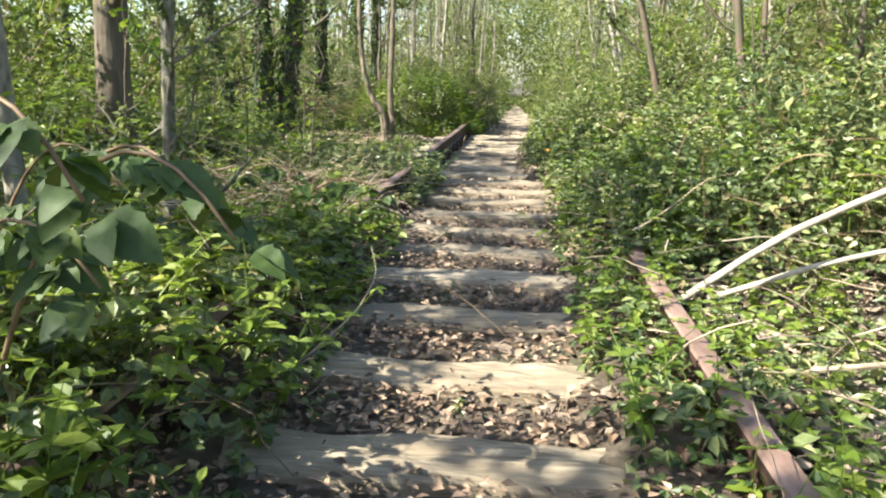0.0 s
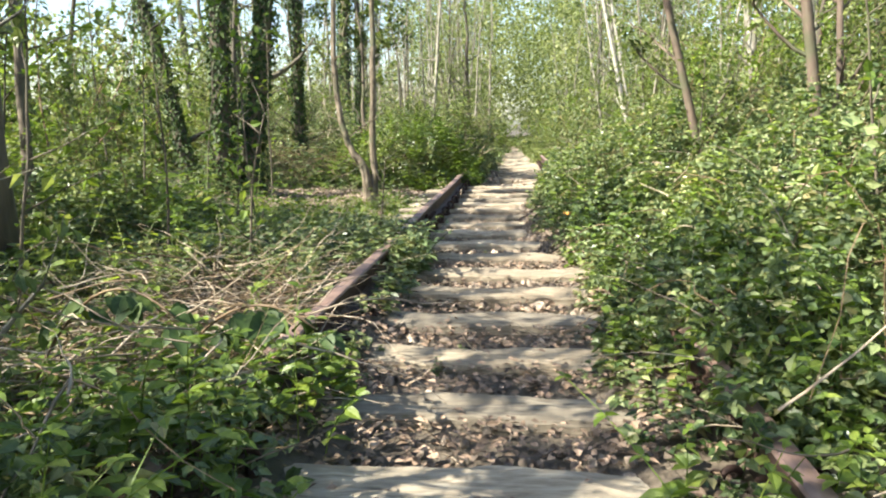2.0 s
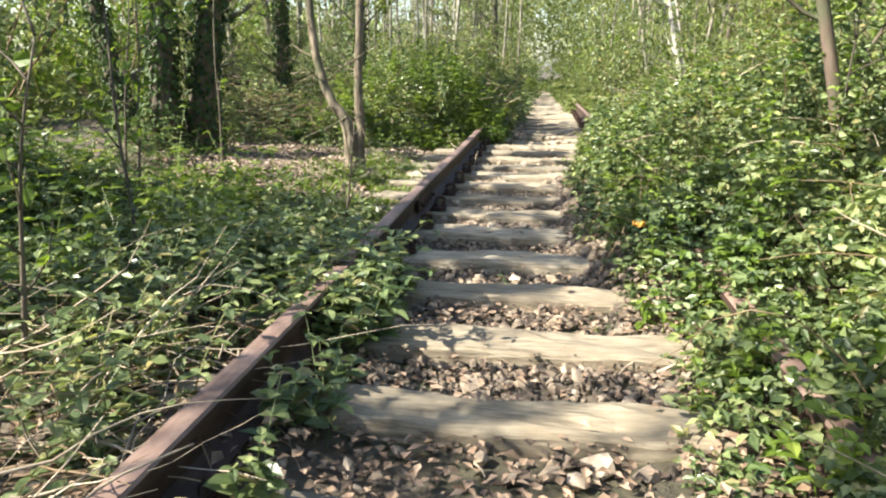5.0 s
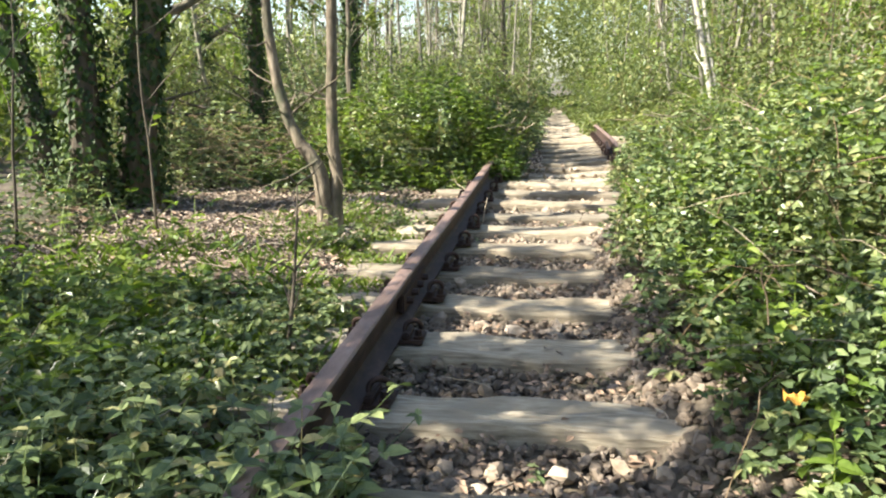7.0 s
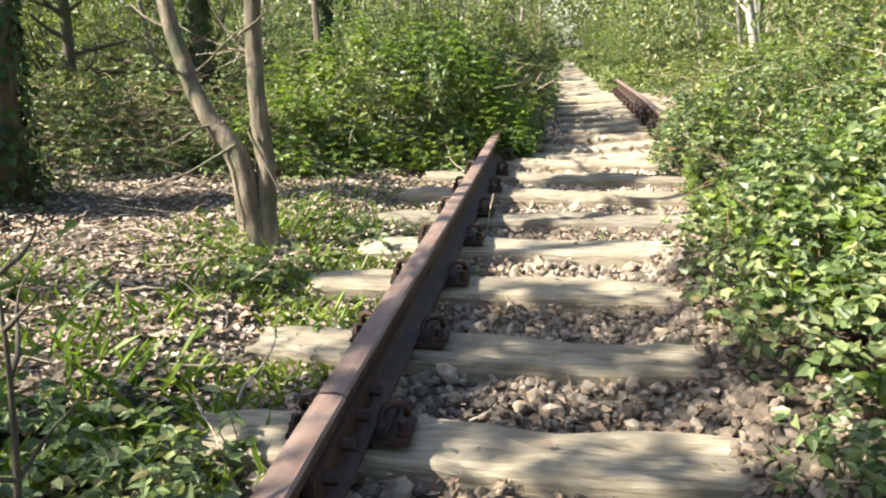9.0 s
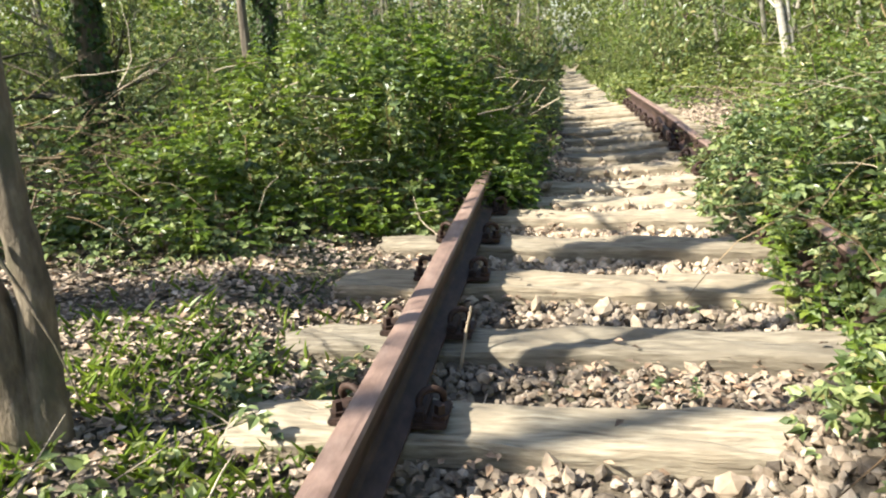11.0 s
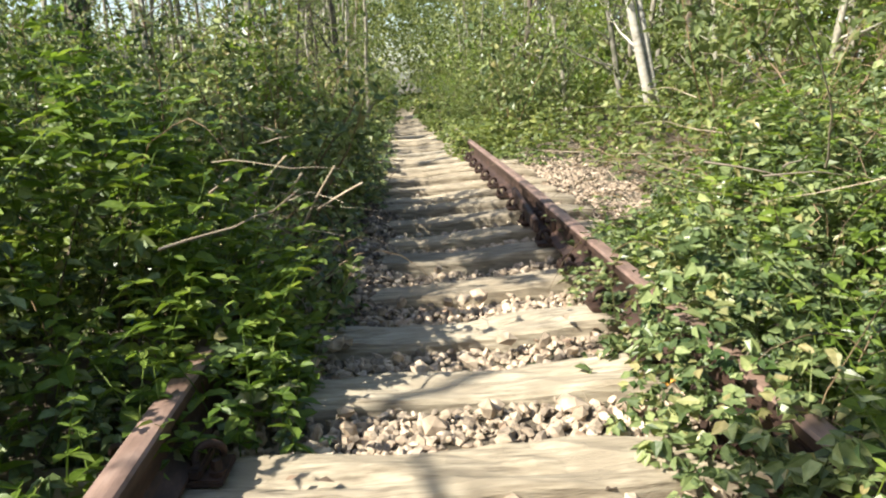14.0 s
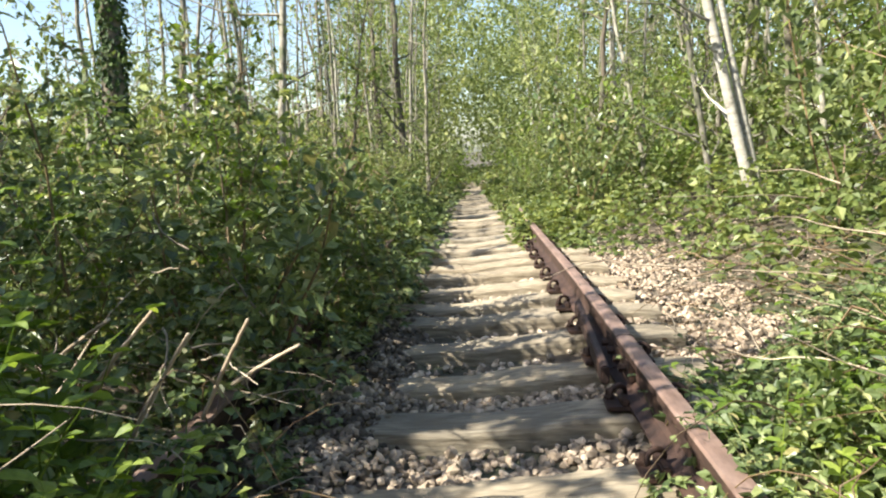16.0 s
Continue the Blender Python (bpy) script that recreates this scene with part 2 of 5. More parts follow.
def part(name, data, parent, label="", kind=""):
    ob = new(name, data)
    ob.parent = parent
    return tagged(ob, label, kind=kind)


def smooth(x, a, b):
    t = np.clip((np.asarray(x, dtype=float) - a) / (b - a), 0, 1)
    return t * t * (3 - 2 * t)


def wave(x, y, s=1.0, o=0.0):
    """A soft, irregular field between about -1 and 1."""
    x, y = np.asarray(x, dtype=float) * s, np.asarray(y, dtype=float) * s
    return (np.sin(1.7 * x + 2.3 * y + o) + np.sin(3.1 * x - 1.9 * y + 1.3 + o * 2) + np.sin(-2.2 * x + 4.3 * y + 4.1 + o) * 0.7
            + np.sin(5.3 * x + 3.7 * y + 2.2 + o * 3) * 0.5) / 2.6


# ---- lie of the land ----
def verge(y):
    """Where the right-hand bank meets the sleepers, from the line's centre."""
    return np.interp(y, (2.5, 4, 5, 6.5, 7.3, 7.9, 8.6, 10.8, 11.4, 12.2, 13.4, 14, 15), (0.57, 0.47, 0.41, 0.4, 0.31, 0.2, 0.12, 0.12, 0.42, 0.48, 0.36, 0.54, 0.58))


def fall(y):
    """The line runs slightly downhill beyond the bramble mound."""
    return 0.012 * np.clip(np.asarray(y, dtype=float) - 16.5, 0, 40)


def ground_z(x, y):
    """Height of the soil: the track bed is level, the right side climbs as a low bank."""
    x, y = np.asarray(x, dtype=float), np.asarray(y, dtype=float)
    z = -0.075 + 0.0 * x
    z = z + 0.28 * smooth(x, 1.1, 3.2) * (1 - 0.6 * smooth(y, 15, 18) * smooth(x, 3.2, 2.0)) + 0.9 * smooth(x, 3.0, 9.0)
    z = z + 0.14 * smooth(-x, 2.2, 4.5) + 0.25 * smooth(-x, 8, 25)
    z = z + 0.088 * smooth(np.abs(x + 0.04), 0.36, 0.62) * smooth(np.abs(x), 1.5, 0.9) * smooth(y, 7.2, 5.0)
    z = z + 0.07 * smooth(-x, 1.0, 1.25) * smooth(-x, 2.4, 1.6) * smooth(y, 9.6, 8.0) * smooth(y, 5.0, 6.0)
    z = z + 0.03 * smooth(y, 7.0, 4.0) * smooth(np.abs(x), 1.2, 0.9)
    z = z - 0.06 * smooth(y, 13.5, 14.3) * smooth(np.abs(x), 1.0, 0.8) * smooth(x, 0.75, 0.1) - fall(y)
    z = z + 0.09 * smooth(-x, 1.15, 1.6) * smooth(y, 8.6, 9.6) * smooth(y, 14.0, 12.8)
    z = z + 0.1 * smooth(-x, 0.12, 0.38) * smooth(-x, 1.0, 0.8) * smooth(y, 14.7, 15.3) * smooth(y, 18.6, 17.4)
    heap = x - verge(y)
    z = z + 0.13 * smooth(heap, -0.04, 0.2) * smooth(x, 1.6, 1.1) * smooth(y, 6.7, 7.4) * smooth(y, 11.5, 10.9)
    off = smooth(np.abs(x), 0.9, 1.8)
    return z + off * (0.035 * wave(x, y, 1.4) + 0.012 * wave(x, y, 5.0, 2.0))


def cover_z(x, y):
    """How high the undergrowth stands over the soil."""
    x, y = np.asarray(x, dtype=float), np.asarray(y, dtype=float)
    n, f = wave(x, y, 1.1, 0.7), wave(x, y, 3.3, 1.9)
    lx = -x
    edge = 0.1 * wave(y, y * 0.3, 1.9, 0.4)
    # left: dense to 4 m, then low, then a clearing, then the big bramble mound
    a = ((0.24 + 0.1 * smooth(y, 2.8, 1.8)) * smooth(lx + 0.12 * smooth(y, 3.0, 2.0), 0.40 + edge, 0.72) + 0.26 * smooth(lx, 0.8, 1.5) + 0.18 * smooth(lx, 1.6, 3.0)) * (smooth(y, 4.9, 3.4) + (smooth(y, 5.0, 4.2) - smooth(y, 4.9, 3.4)) * smooth(lx, 1.15, 0.95))
    a = a * (1 - 0.72 * np.exp(-((lx - 1.25) / 0.5) ** 4 - ((y - 4.3) / 0.95) ** 4))
    b = (0.13 * smooth(lx, 0.86, 1.05) + 0.10 * smooth(lx, 1.7, 2.4) + 0.25 * smooth(lx, 2.4, 3.4)) * smooth(y, 3.4, 4.6) * smooth(y, 9.35, 8.6) * (1 - 0.85 * np.exp(-((x + 1.4) / 0.75) ** 2 - ((y - 5.3) / 1.1) ** 2))
    c = (0.42 * smooth(lx, 2.9, 3.7)) * smooth(y, 8.0, 9.4)
    tuft = 0.075 * np.exp(-((x + 1.3) / 0.5) ** 2 - ((y - 10.7) / 1.0) ** 2) * smooth(wave(x, y, 2.4, 1.0), -0.5, 0.5)
    front = 13.1 - 0.95 * smooth(lx, 0.9, 2.2)
    d = (0.30 * smooth(lx - 0.42 - edge + 0.24 * smooth(y, 15.5, 18.5), 0.0, 0.2) + 0.60 * smooth(lx, 0.5, 1.15 - 0.25 * np.exp(-((y - 16.0) / 1.3) ** 4)) + 0.14 * smooth(lx, 2, 4)) * smooth(y - front, -0.1, 1.2) * (1 - 0.5 * smooth(lx, 1.7, 2.9) * smooth(y, 16.5, 15.0)) * (1 - 0.35 * smooth(y, 18.5, 21))
    d = d + 0.3 * np.exp(-((lx - 0.9) / 0.38) ** 4 - ((y - 16.3) / 1.3) ** 4)
    d = d * (1 - 0.7 * np.exp(-((x + 0.95) / 0.55) ** 2 - ((y - 15.2) / 0.5) ** 2))
    d = np.maximum(d, 0.12 * smooth(lx, 0.86, 1.0) * smooth(y, front - 0.25, front + 0.1) * smooth(y, 15, 14))
    d = np.maximum(d, 0.38 * smooth(lx, 0.46, 0.64) * smooth(y, 16.5, 17.5))
    left = np.where(x < 0, np.maximum.reduce([a, b, c, tuft, d]), 0)
    # right: low beside the bare rail, then a mound that leans over it, then open ballast
    e = (0.10 * smooth(x, 0.42 + edge, 0.6) + 0.02 * smooth(x, 0.95, 1.3) + 0.35 * smooth(x, 1.6, 2.4)) * smooth(y, 4.0, 3.0) * (1 - 0.5 * smooth(x, 0.8, 0.95) * smooth(x, 1.7, 1.4))
    g = (0.20 * smooth(x - verge(y), 0.07 + 0.6 * edge, 0.26) + 0.35 * smooth(x, 0.6, 1.2) + 0.28 * smooth(x, 1.2, 2.0)) * smooth(y, 2.9, 3.9) * smooth(y, 13.2, 11.6)
    g = g + 0.28 * smooth(x, 0.3, 0.56) * np.exp(-((y - 9.6) / 1.0) ** 2)
    h = (0.2 * smooth(x - verge(y), 0.05 + edge, 0.2) + 0.40 * smooth(x, 0.95, 1.35) + 0.2 * smooth(x, 1.4, 2.0)) * smooth(y, 11.2, 12.4) * smooth(y, 16.6, 15.2)
    h = h + 0.32 * np.exp(-((x - 0.85) / 0.3) ** 4 - ((y - 13.7) / 0.5) ** 4)
    h = h + 0.10 * np.exp(-((x - 0.72) / 0.22) ** 4 - ((y - 12.6) / 0.75) ** 4)
    i = (0.55 * smooth(x, 1.75 + 2 * edge, 2.4)) * smooth(y, 15.2, 16.6)
    j = (0.40 * smooth(x, 0.95 + edge, 1.5) + 0.25 * smooth(x, 1.5, 2.5)) * smooth(y, 21.2, 22.8)
    j = np.maximum(j, 0.27 * smooth(x, 0.46 + edge, 0.7) * smooth(y, 20.0, 22.0))
    right = np.where(x > 0, np.maximum.reduce([e, g, h, i, j]), 0)
    # creeping fringe over the buried sleeper ends
    fringe = 0.09 * smooth(np.abs(x + 0.03), 0.40 + edge, 0.55) * smooth(np.abs(x), 1.3, 0.9) * smooth(y, 7.4, 6.0) * smooth(wave(x, y, 1.6, 3.3), -0.5, 0.3)
    v = np.maximum(left + right, fringe)
    v = np.maximum(v, 0.34 * smooth(np.abs(x), 0.28, 0.55) * smooth(y, 24, 31) * smooth(np.abs(x), 9, 5))
    v = np.maximum(v, 0.4 * smooth(y, 37, 45) * smooth(np.abs(x), 9, 5))
    spiky = wave(x, y, 5.2, 0.3)
    pit = 1 - 0.55 * smooth(wave(x, y, 2.1, 8.0), 0.2, 0.55) * smooth(v, 0.3, 0.5) * np.where(x < 0, 1.0, 0.5)
    return np.clip(v * pit * (0.98 + 0.34 * n + 0.27 * f + 0.3 * spiky), 0, None)


# ---- ground ----
def build_ground():
    def steps(core, inner, outer):
        near = np.arange(-core, core + 1e-6, inner)
        far = core + np.cumsum(0.6 * 1.22 ** np.arange(outer))
        return np.concatenate([-far[::-1], near, far])
    xs, ys = steps(6.0, 0.15, 26), steps(13.0, 0.2, 25) + 11.0
    X, Y = np.meshgrid(xs, ys)
    Z = ground_z(np.clip(X, -60, 60), Y)
    v = np.stack([X, Y, Z], -1).reshape(-1, 3)
    i = np.arange(len(v)).reshape(X.shape)
    f = np.stack([i[:-1, :-1], i[:-1, 1:], i[1:, 1:], i[1:, :-1]], -1).reshape(-1, 4)
    tagged(new("ground", mesh_of("ground", v, f, SOIL, True)), "brown woodland soil with decayed leaves and moss", "ground", kind="structure")


build_ground()

# ---- track: sleepers, rails, fastenings ----
PITCH, FIRST = 0.609, 1.79          # spacing of the sleepers and one of their places along the line
GAUGE = 0.752                       # rail centre from the line's centre
RAIL_TOP = 0.18


def sleeper_mesh(seed, low=0.0):
    """A worn timber sleeper: 2.5 m by 0.24 m, rounded edges, sagging and split."""
    r = np.random.default_rng(seed)
    nx, half_l, half_w, deep = 34, 1.22 + r.uniform(-0.03, 0.03), 0.118 + r.uniform(-0.008, 0.008), 0.15
    xs = np.linspace(-half_l, half_l, nx)
    ring = np.array([(-1, -1), (-1, -0.12), (-0.93, -0.02), (-0.72, 0), (-0.3, 0), (0.05, 0), (0.4, 0), (0.75, 0), (0.93, -0.02), (1, -0.12), (1, -1)])
    k = len(ring)
    bow, sag = r.uniform(-0.012, 0.012), r.uniform(0.0, 0.012)
    o = r.uniform(0, 50)
    V = np.zeros((nx, k, 3))
    for i, x in enumerate(xs):
        taper = 1 - 0.12 * max(0, abs(x) / half_l - 0.93) / 0.07
        V[i, :, 0] = x + (0.012 * np.sin(ring[:, 0] * 5 + o) if i in (0, nx - 1) else 0)
        V[i, :, 1] = ring[:, 0] * half_w * taper * (1 + 0.05 * np.sin(x * 6 + o + ring[:, 0] * 2) + 0.04 * np.sin(x * 15 + 2 * o + ring[:, 0] * 3)) + bow * np.cos(x * 2.2)
        V[i, :, 2] = ring[:, 1] * deep - sag * np.cos(x * 1.6) + 0.006 * np.sin(x * 9 + ring[:, 0] * 3 + o) + (ring[:, 1] > -0.5) * r.normal(0, 0.0028, k)
        V[i, :, 2] -= low * (1 - float(smooth(x, -0.05, 0.72)))
        if abs(x) > half_l * 0.9:
            V[i, :, 2] -= 0.012 * (abs(x) / half_l - 0.9) / 0.1
    crack = r.integers(4, 7)
    i0 = r.integers(2, nx - 14)
    V[i0:i0 + 12, crack, 2] -= 0.012
    idx = np.arange(nx * k).reshape(nx, k)
    q = np.stack([idx[:-1, :-1], idx[1:, :-1], idx[1:, 1:], idx[:-1, 1:]], -1).reshape(-1, 4)[:, ::-1]
    bottom = np.stack([idx[:-1, 0], idx[:-1, -1], idx[1:, -1], idx[1:, 0]], -1)[:, ::-1]
    return mesh_of("sleeper", V.reshape(-1, 3), [q, bottom, idx[0, ::-1][None, ::-1], idx[-1][None, ::-1]], TIMBER, False)


SLEEPERS = [sleeper_mesh(s) for s in range(8)]
SUNK = [sleeper_mesh(s + 20, 0.042 + 0.005 * s) for s in range(5)]   # those that have sunk towards the bramble mound
sleeper_ys = [FIRST + PITCH * i for i in range(-5, 75)]
for i, y in enumerate(sleeper_ys):
    sunk = y > 13.8
    ob = new("railway_sleeper", SUNK[(i * 3 + i // 4) % 5] if sunk else SLEEPERS[(i * 5 + i // 3) % 8])
    ob.matrix_world = pose(0.02 * math.sin(i * 2.3), y + 0.012 * math.sin(i * 4.1), 0.004 * math.sin(i * 1.7) - float(fall(y)), 0, 0.25 * math.sin(i * 3.1), 0.7 * math.sin(i * 1.9) + (180 if i % 2 and not sunk else 0))
    tagged(ob, "bleached grey-brown timber sleeper, split and worn, bedded in ballast", "railway sleeper", "sleepers of the track")


def rail_profile():
    """Flat-bottomed rail, half side by side: (x, z) from the foot up, round the head and down again."""
    half = [(0.070, 0.0), (0.070, 0.010), (0.022, 0.026), (0.009, 0.040), (0.009, 0.112), (0.034, 0.122), (0.0355, 0.134), (0.0355, 0.150), (0.029, 0.158), (0.012, 0.160)]
    return half + [(-x, z) for x, z in reversed(half)]


def rail_mesh(y0, y1, seed, bend=0.0):
    r = np.random.default_rng(seed)
    n = max(6, int((y1 - y0) / 0.35))
    ys = np.linspace(y0, y1, n)
    pr = np.array(rail_profile())
    k = len(pr)
    wob = 0.004 * np.sin(ys * 0.9 + seed) + bend * (ys - y0)
    V = np.zeros((n, k, 3))
    V[:, :, 0] = pr[:, 0] + wob[:, None]
    V[:, :, 1] = ys[:, None]
    V[:, :, 2] = pr[:, 1] + 0.003 * np.sin(ys * 1.3 + seed)[:, None] + 0.02 - fall(ys)[:, None] + r.normal(0, 0.0006, (n, k))
    idx = np.arange(n * k).reshape(n, k)
    nxt = np.roll(idx, -1, 1)
    q = np.stack([idx[:-1], nxt[:-1], nxt[1:], idx[1:]], -1).reshape(-1, 4)
    me = mesh_of("rail", V.reshape(-1, 3), [q[:, ::-1], idx[0][None], idx[-1][None, ::-1]], SHADED_RUST)
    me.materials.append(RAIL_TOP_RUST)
    # worn head is lighter; sides below have their shade put into the colour
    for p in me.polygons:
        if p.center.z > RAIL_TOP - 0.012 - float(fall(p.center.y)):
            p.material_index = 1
    return me


def box(bm, size, at, bevel=0.0):
    m = bmesh.ops.create_cube(bm, size=1.0, matrix=Matrix.Translation(at) @ Matrix.Diagonal((*size, 1)))
    if bevel:
        edges = list({e for v in m["verts"] for e in v.link_edges})
        bmesh.ops.bevel(bm, geom=edges, offset=bevel, segments=2, affect='EDGES')


def fishplate(parent, side, x, y, length):
    """A bar that joins two rail ends, with four bolts."""
    bm = bmesh.new()
    box(bm, (0.026, length, 0.085), (x + side * 0.026, y, 0.095), 0.006)
    plate = part("fishplate", from_bm("fishplate", bm, DARK_RUST), parent, "dark rusted joint bar")
    for i in range(4):
        bm = bmesh.new()
        bmesh.ops.create_cone(bm, cap_ends=True, segments=6, radius1=0.017, radius2=0.015, depth=0.03,
                              matrix=Matrix.Translation((x + side * 0.052, y + (i - 1.5) * length * 0.24, 0.095)) @ Matrix.Rotation(radians(90), 4, 'Y'))
        part("bolt", from_bm("bolt", bm, DARK_RUST), plate)


for side, joints in ((-1, (-4.0, 8.95, 20.9, 44.0)), (1, (-4.0, 4.1, 16.2, 30.0, 44.0))):
    for j in range(len(joints) - 1):
        rail = thing("rail", "long rusted brown steel rail on timber sleepers", "rail", "rails of the track")
        part("rail_bar", rail_mesh(joints[j] + 0.004, joints[j + 1] - 0.004, j + 3 * side + 5), rail)
        rail.location = (side * GAUGE, 0, 0)
        if side == 1 and j == 1:
            fishplate(rail, -1, 0.0, 13.3, 0.5)
        if j:
            for s in (-1, 1):
                fishplate(rail, s, 0.0, joints[j], 0.56)

# the flared check bar beside the right rail
bm = bmesh.new()
box(bm, (0.034, 1.25, 0.075), (0, 0, 0.098), 0.006)
for v in bm.verts:
    if v.co.y < -0.55:
        v.co.x -= 0.055
        v.co.z -= 0.012
bar = thing("check_bar", "short shaded rusted steel guard bar with a flared end beside the rail", "guard rail", at=(GAUGE - 0.075, 16.55, 0))
part("bar", from_bm("bar", bm, SHADED_RUST), bar)


def fastening():
    """Base plate, two coach screws and a curled spring clip on each side of the rail."""
    f = thing("rail_fastening", "dark rusted rail chair with curled spring clips and screws", "rail fastening", "fastenings of the rails")
    bm = bmesh.new()
    box(bm, (0.31, 0.14, 0.018), (0, 0, 0.0105), 0.004)
    for s in (-1, 1):
        box(bm, (0.03, 0.13, 0.03), (s * 0.088, 0, 0.032), 0.006)
    part("base_plate", from_bm("base_plate", bm, DARK_RUST), f)
    for s in (-1, 1):
        a = np.linspace(-0.5, 4.4, 14)
        line = np.stack([s * (0.108 + 0.03 * np.cos(a)), 0.012 * (a - 2), 0.054 + 0.028 * np.sin(a)], -1)[None]
        v, g = tubes(line, np.full((1, 14), 0.0105), 6)
        part("spring_clip", mesh_of("spring_clip", v, g, DARK_RUST, True), f)
        bm = bmesh.new()
        bmesh.ops.create_cone(bm, cap_ends=True, segments=8, radius1=0.02, radius2=0.022, depth=0.012, matrix=Matrix.Translation((s * 0.135, 0.035, 0.026)))
        bmesh.ops.create_cone(bm, cap_ends=True, segments=4, radius1=0.015, radius2=0.013, depth=0.026, matrix=Matrix.Translation((s * 0.135, 0.035, 0.044)))
        part("screw", from_bm("screw", bm, DARK_RUST), f)
    return f


first_fastening = fastening()
spots = [(s * GAUGE, y) for y in sleeper_ys[:58] for s in (-1, 1)]
first_fastening.matrix_world = pose(spots[0][0], spots[0][1], 0.004)
for i, (x, y) in enumerate(spots[1:]):
    copy_thing(first_fastening, pose(x + 0.002, y, 0.004 - (0.05 if x < 0 and y > 13.8 else 0) - float(fall(y)), 0, 0, 180 * (i % 2) + 2 * math.sin(i * 2.1)))


# ---- trees ----
def limb(start, way, length, r0, k=7, lift=0.25, wob=0.12, r=None):
    """A bent branch as k points and radii."""
    p = [np.array(start, dtype=float)]
    d = np.array(way, dtype=float) / np.linalg.norm(way)
    for _ in range(k - 1):
        d = d + r.normal(0, wob, 3) + np.array([0, 0, lift / k])
        d /= np.linalg.norm(d)
        p.append(p[-1] + d * length / (k - 1))
    return np.array(p), np.linspace(r0, r0 * 0.25, k)


def tree_meshes(seed, height, radius, bark, leaf, first=0.35, limbs=14, sprays=9, leaf_len=0.075, spread=0.26, twist=0.05, low=0, per=7, ivy=0.0, lean=(0.0, 0.0), twiggy=True):
    """Trunk, limbs and twigs as one mesh, the leaves on the twigs as another; ivy: height up to which ivy wraps the trunk."""
    r = np.random.default_rng(seed)
    k = 14
    hs = np.linspace(0, 1, k)
    trunk = np.zeros((k, 3))
    trunk[:, 0] = lean[0] * hs * height + np.cumsum(r.normal(0, twist, k)) * 0.5 * hs
    trunk[:, 1] = lean[1] * hs * height + np.cumsum(r.normal(0, twist, k)) * 0.5 * hs
    trunk[:, 2] = hs * height - 0.12
    rad = radius * (1 - 0.85 * hs) * (1 + 0.5 * np.exp(-hs * height / 0.25))
    pieces = [tubes(trunk[None], rad[None], 9)]
    boughs, brad, twigs, trad, leafp, leafd = [], [], [], [], [], []
    for i in range(limbs + low):
        h = r.uniform(first, 0.98) if i < limbs else r.uniform(0.06, first)
        at = np.array([np.interp(h, hs, trunk[:, c]) for c in range(3)])
        a = r.uniform(0, 2 * np.pi)
        size = height * spread * (1.15 - 0.75 * h) * r.uniform(0.6, 1.2) * (1 if i < limbs else 0.55)
        p, q = limb(at, (math.cos(a), math.sin(a), r.uniform(0.25, 0.9)), size, max(0.006, np.interp(h, hs, rad) * 0.45), r=r)
        boughs.append(p), brad.append(q)
        for _ in range(sprays):
            j = r.integers(2, 7)
            w = (p[j] - p[j - 1]) / np.linalg.norm(p[j] - p[j - 1]) + r.normal(0, 0.7, 3)
            tp, tq = limb(p[j], w, size * r.uniform(0.18, 0.45), 0.005, k=3, lift=0.1, wob=0.25, r=r)
            if twiggy and at[2] < 4.5:
                twigs.append(tp), trad.append(tq)
            for _ in range(per if at[2] < 4.5 else (per + 1) // 2):
                u = r.uniform(0.2, 1) * 1.999
                m = int(u)
                leafp.append(tp[m] + (tp[m + 1] - tp[m]) * (u - m) + r.normal(0, 0.02, 3))
                leafd.append(r.normal(0, 1, 3) + np.array([0, 0, -0.25]))
    pieces.append(tubes(np.array(boughs), np.array(brad), 4 if twiggy else 3))
    if twigs:
        pieces.append(tubes(np.array(twigs), np.array(trad), 3))
    v, g = merged(pieces)
    wood = mesh_of("trunk", v, g, bark, True)
    P, D = np.array(leafp), np.array(leafd)
    L = leaf_len * r.uniform(0.6, 1.35, len(P)) * np.where(P[:, 2] > 4.5, 1.35, 1.0)
    N = np.array([0, 0, 1.0]) + r.normal(0, 0.55, P.shape)
    v, g = leaves(P, D, N, L, L * 0.62)
    crown = mesh_of("crown", v, g, leaf)
    wrap = None
    if ivy:
        n = int(ivy * 520)
        h, a = r.uniform(0, ivy, n), r.uniform(0, 2 * np.pi, n)
        c = np.stack([np.interp(h, trunk[:, 2], trunk[:, j]) for j in range(3)], -1)
        rr = np.interp(h, trunk[:, 2], rad) + np.abs(r.normal(0.012, 0.03, n)) * (1 + 0.8 * np.sin(h * 3 + a))
        out = np.stack([np.cos(a), np.sin(a), 0 * a], -1)
        L = r.uniform(0.05, 0.095, n)
        v, g = leaves(c + out * rr[:, None], out * 0.35 + r.normal(0, 0.35, (n, 3)) + np.array([0, 0, -0.7]), out + r.normal(0, 0.35, (n, 3)), L, L * 0.85)
        wrap = mesh_of("ivy", v, g, IVY)
    return wood, crown, wrap


def plant_tree(meshes, x, y, label, category, group, name="tree", turn=0.0, size=1.0, tilt=(0, 0)):
    t = thing(name, label, category, group)
    for n, me in zip(("trunk", "crown", "ivy"), meshes):
        if me:
            part(n, me, t)
    t.matrix_world = pose(x, y, float(ground_z(x, y)), tilt[0], tilt[1], turn) @ Matrix.Scale(size, 4)
    return t


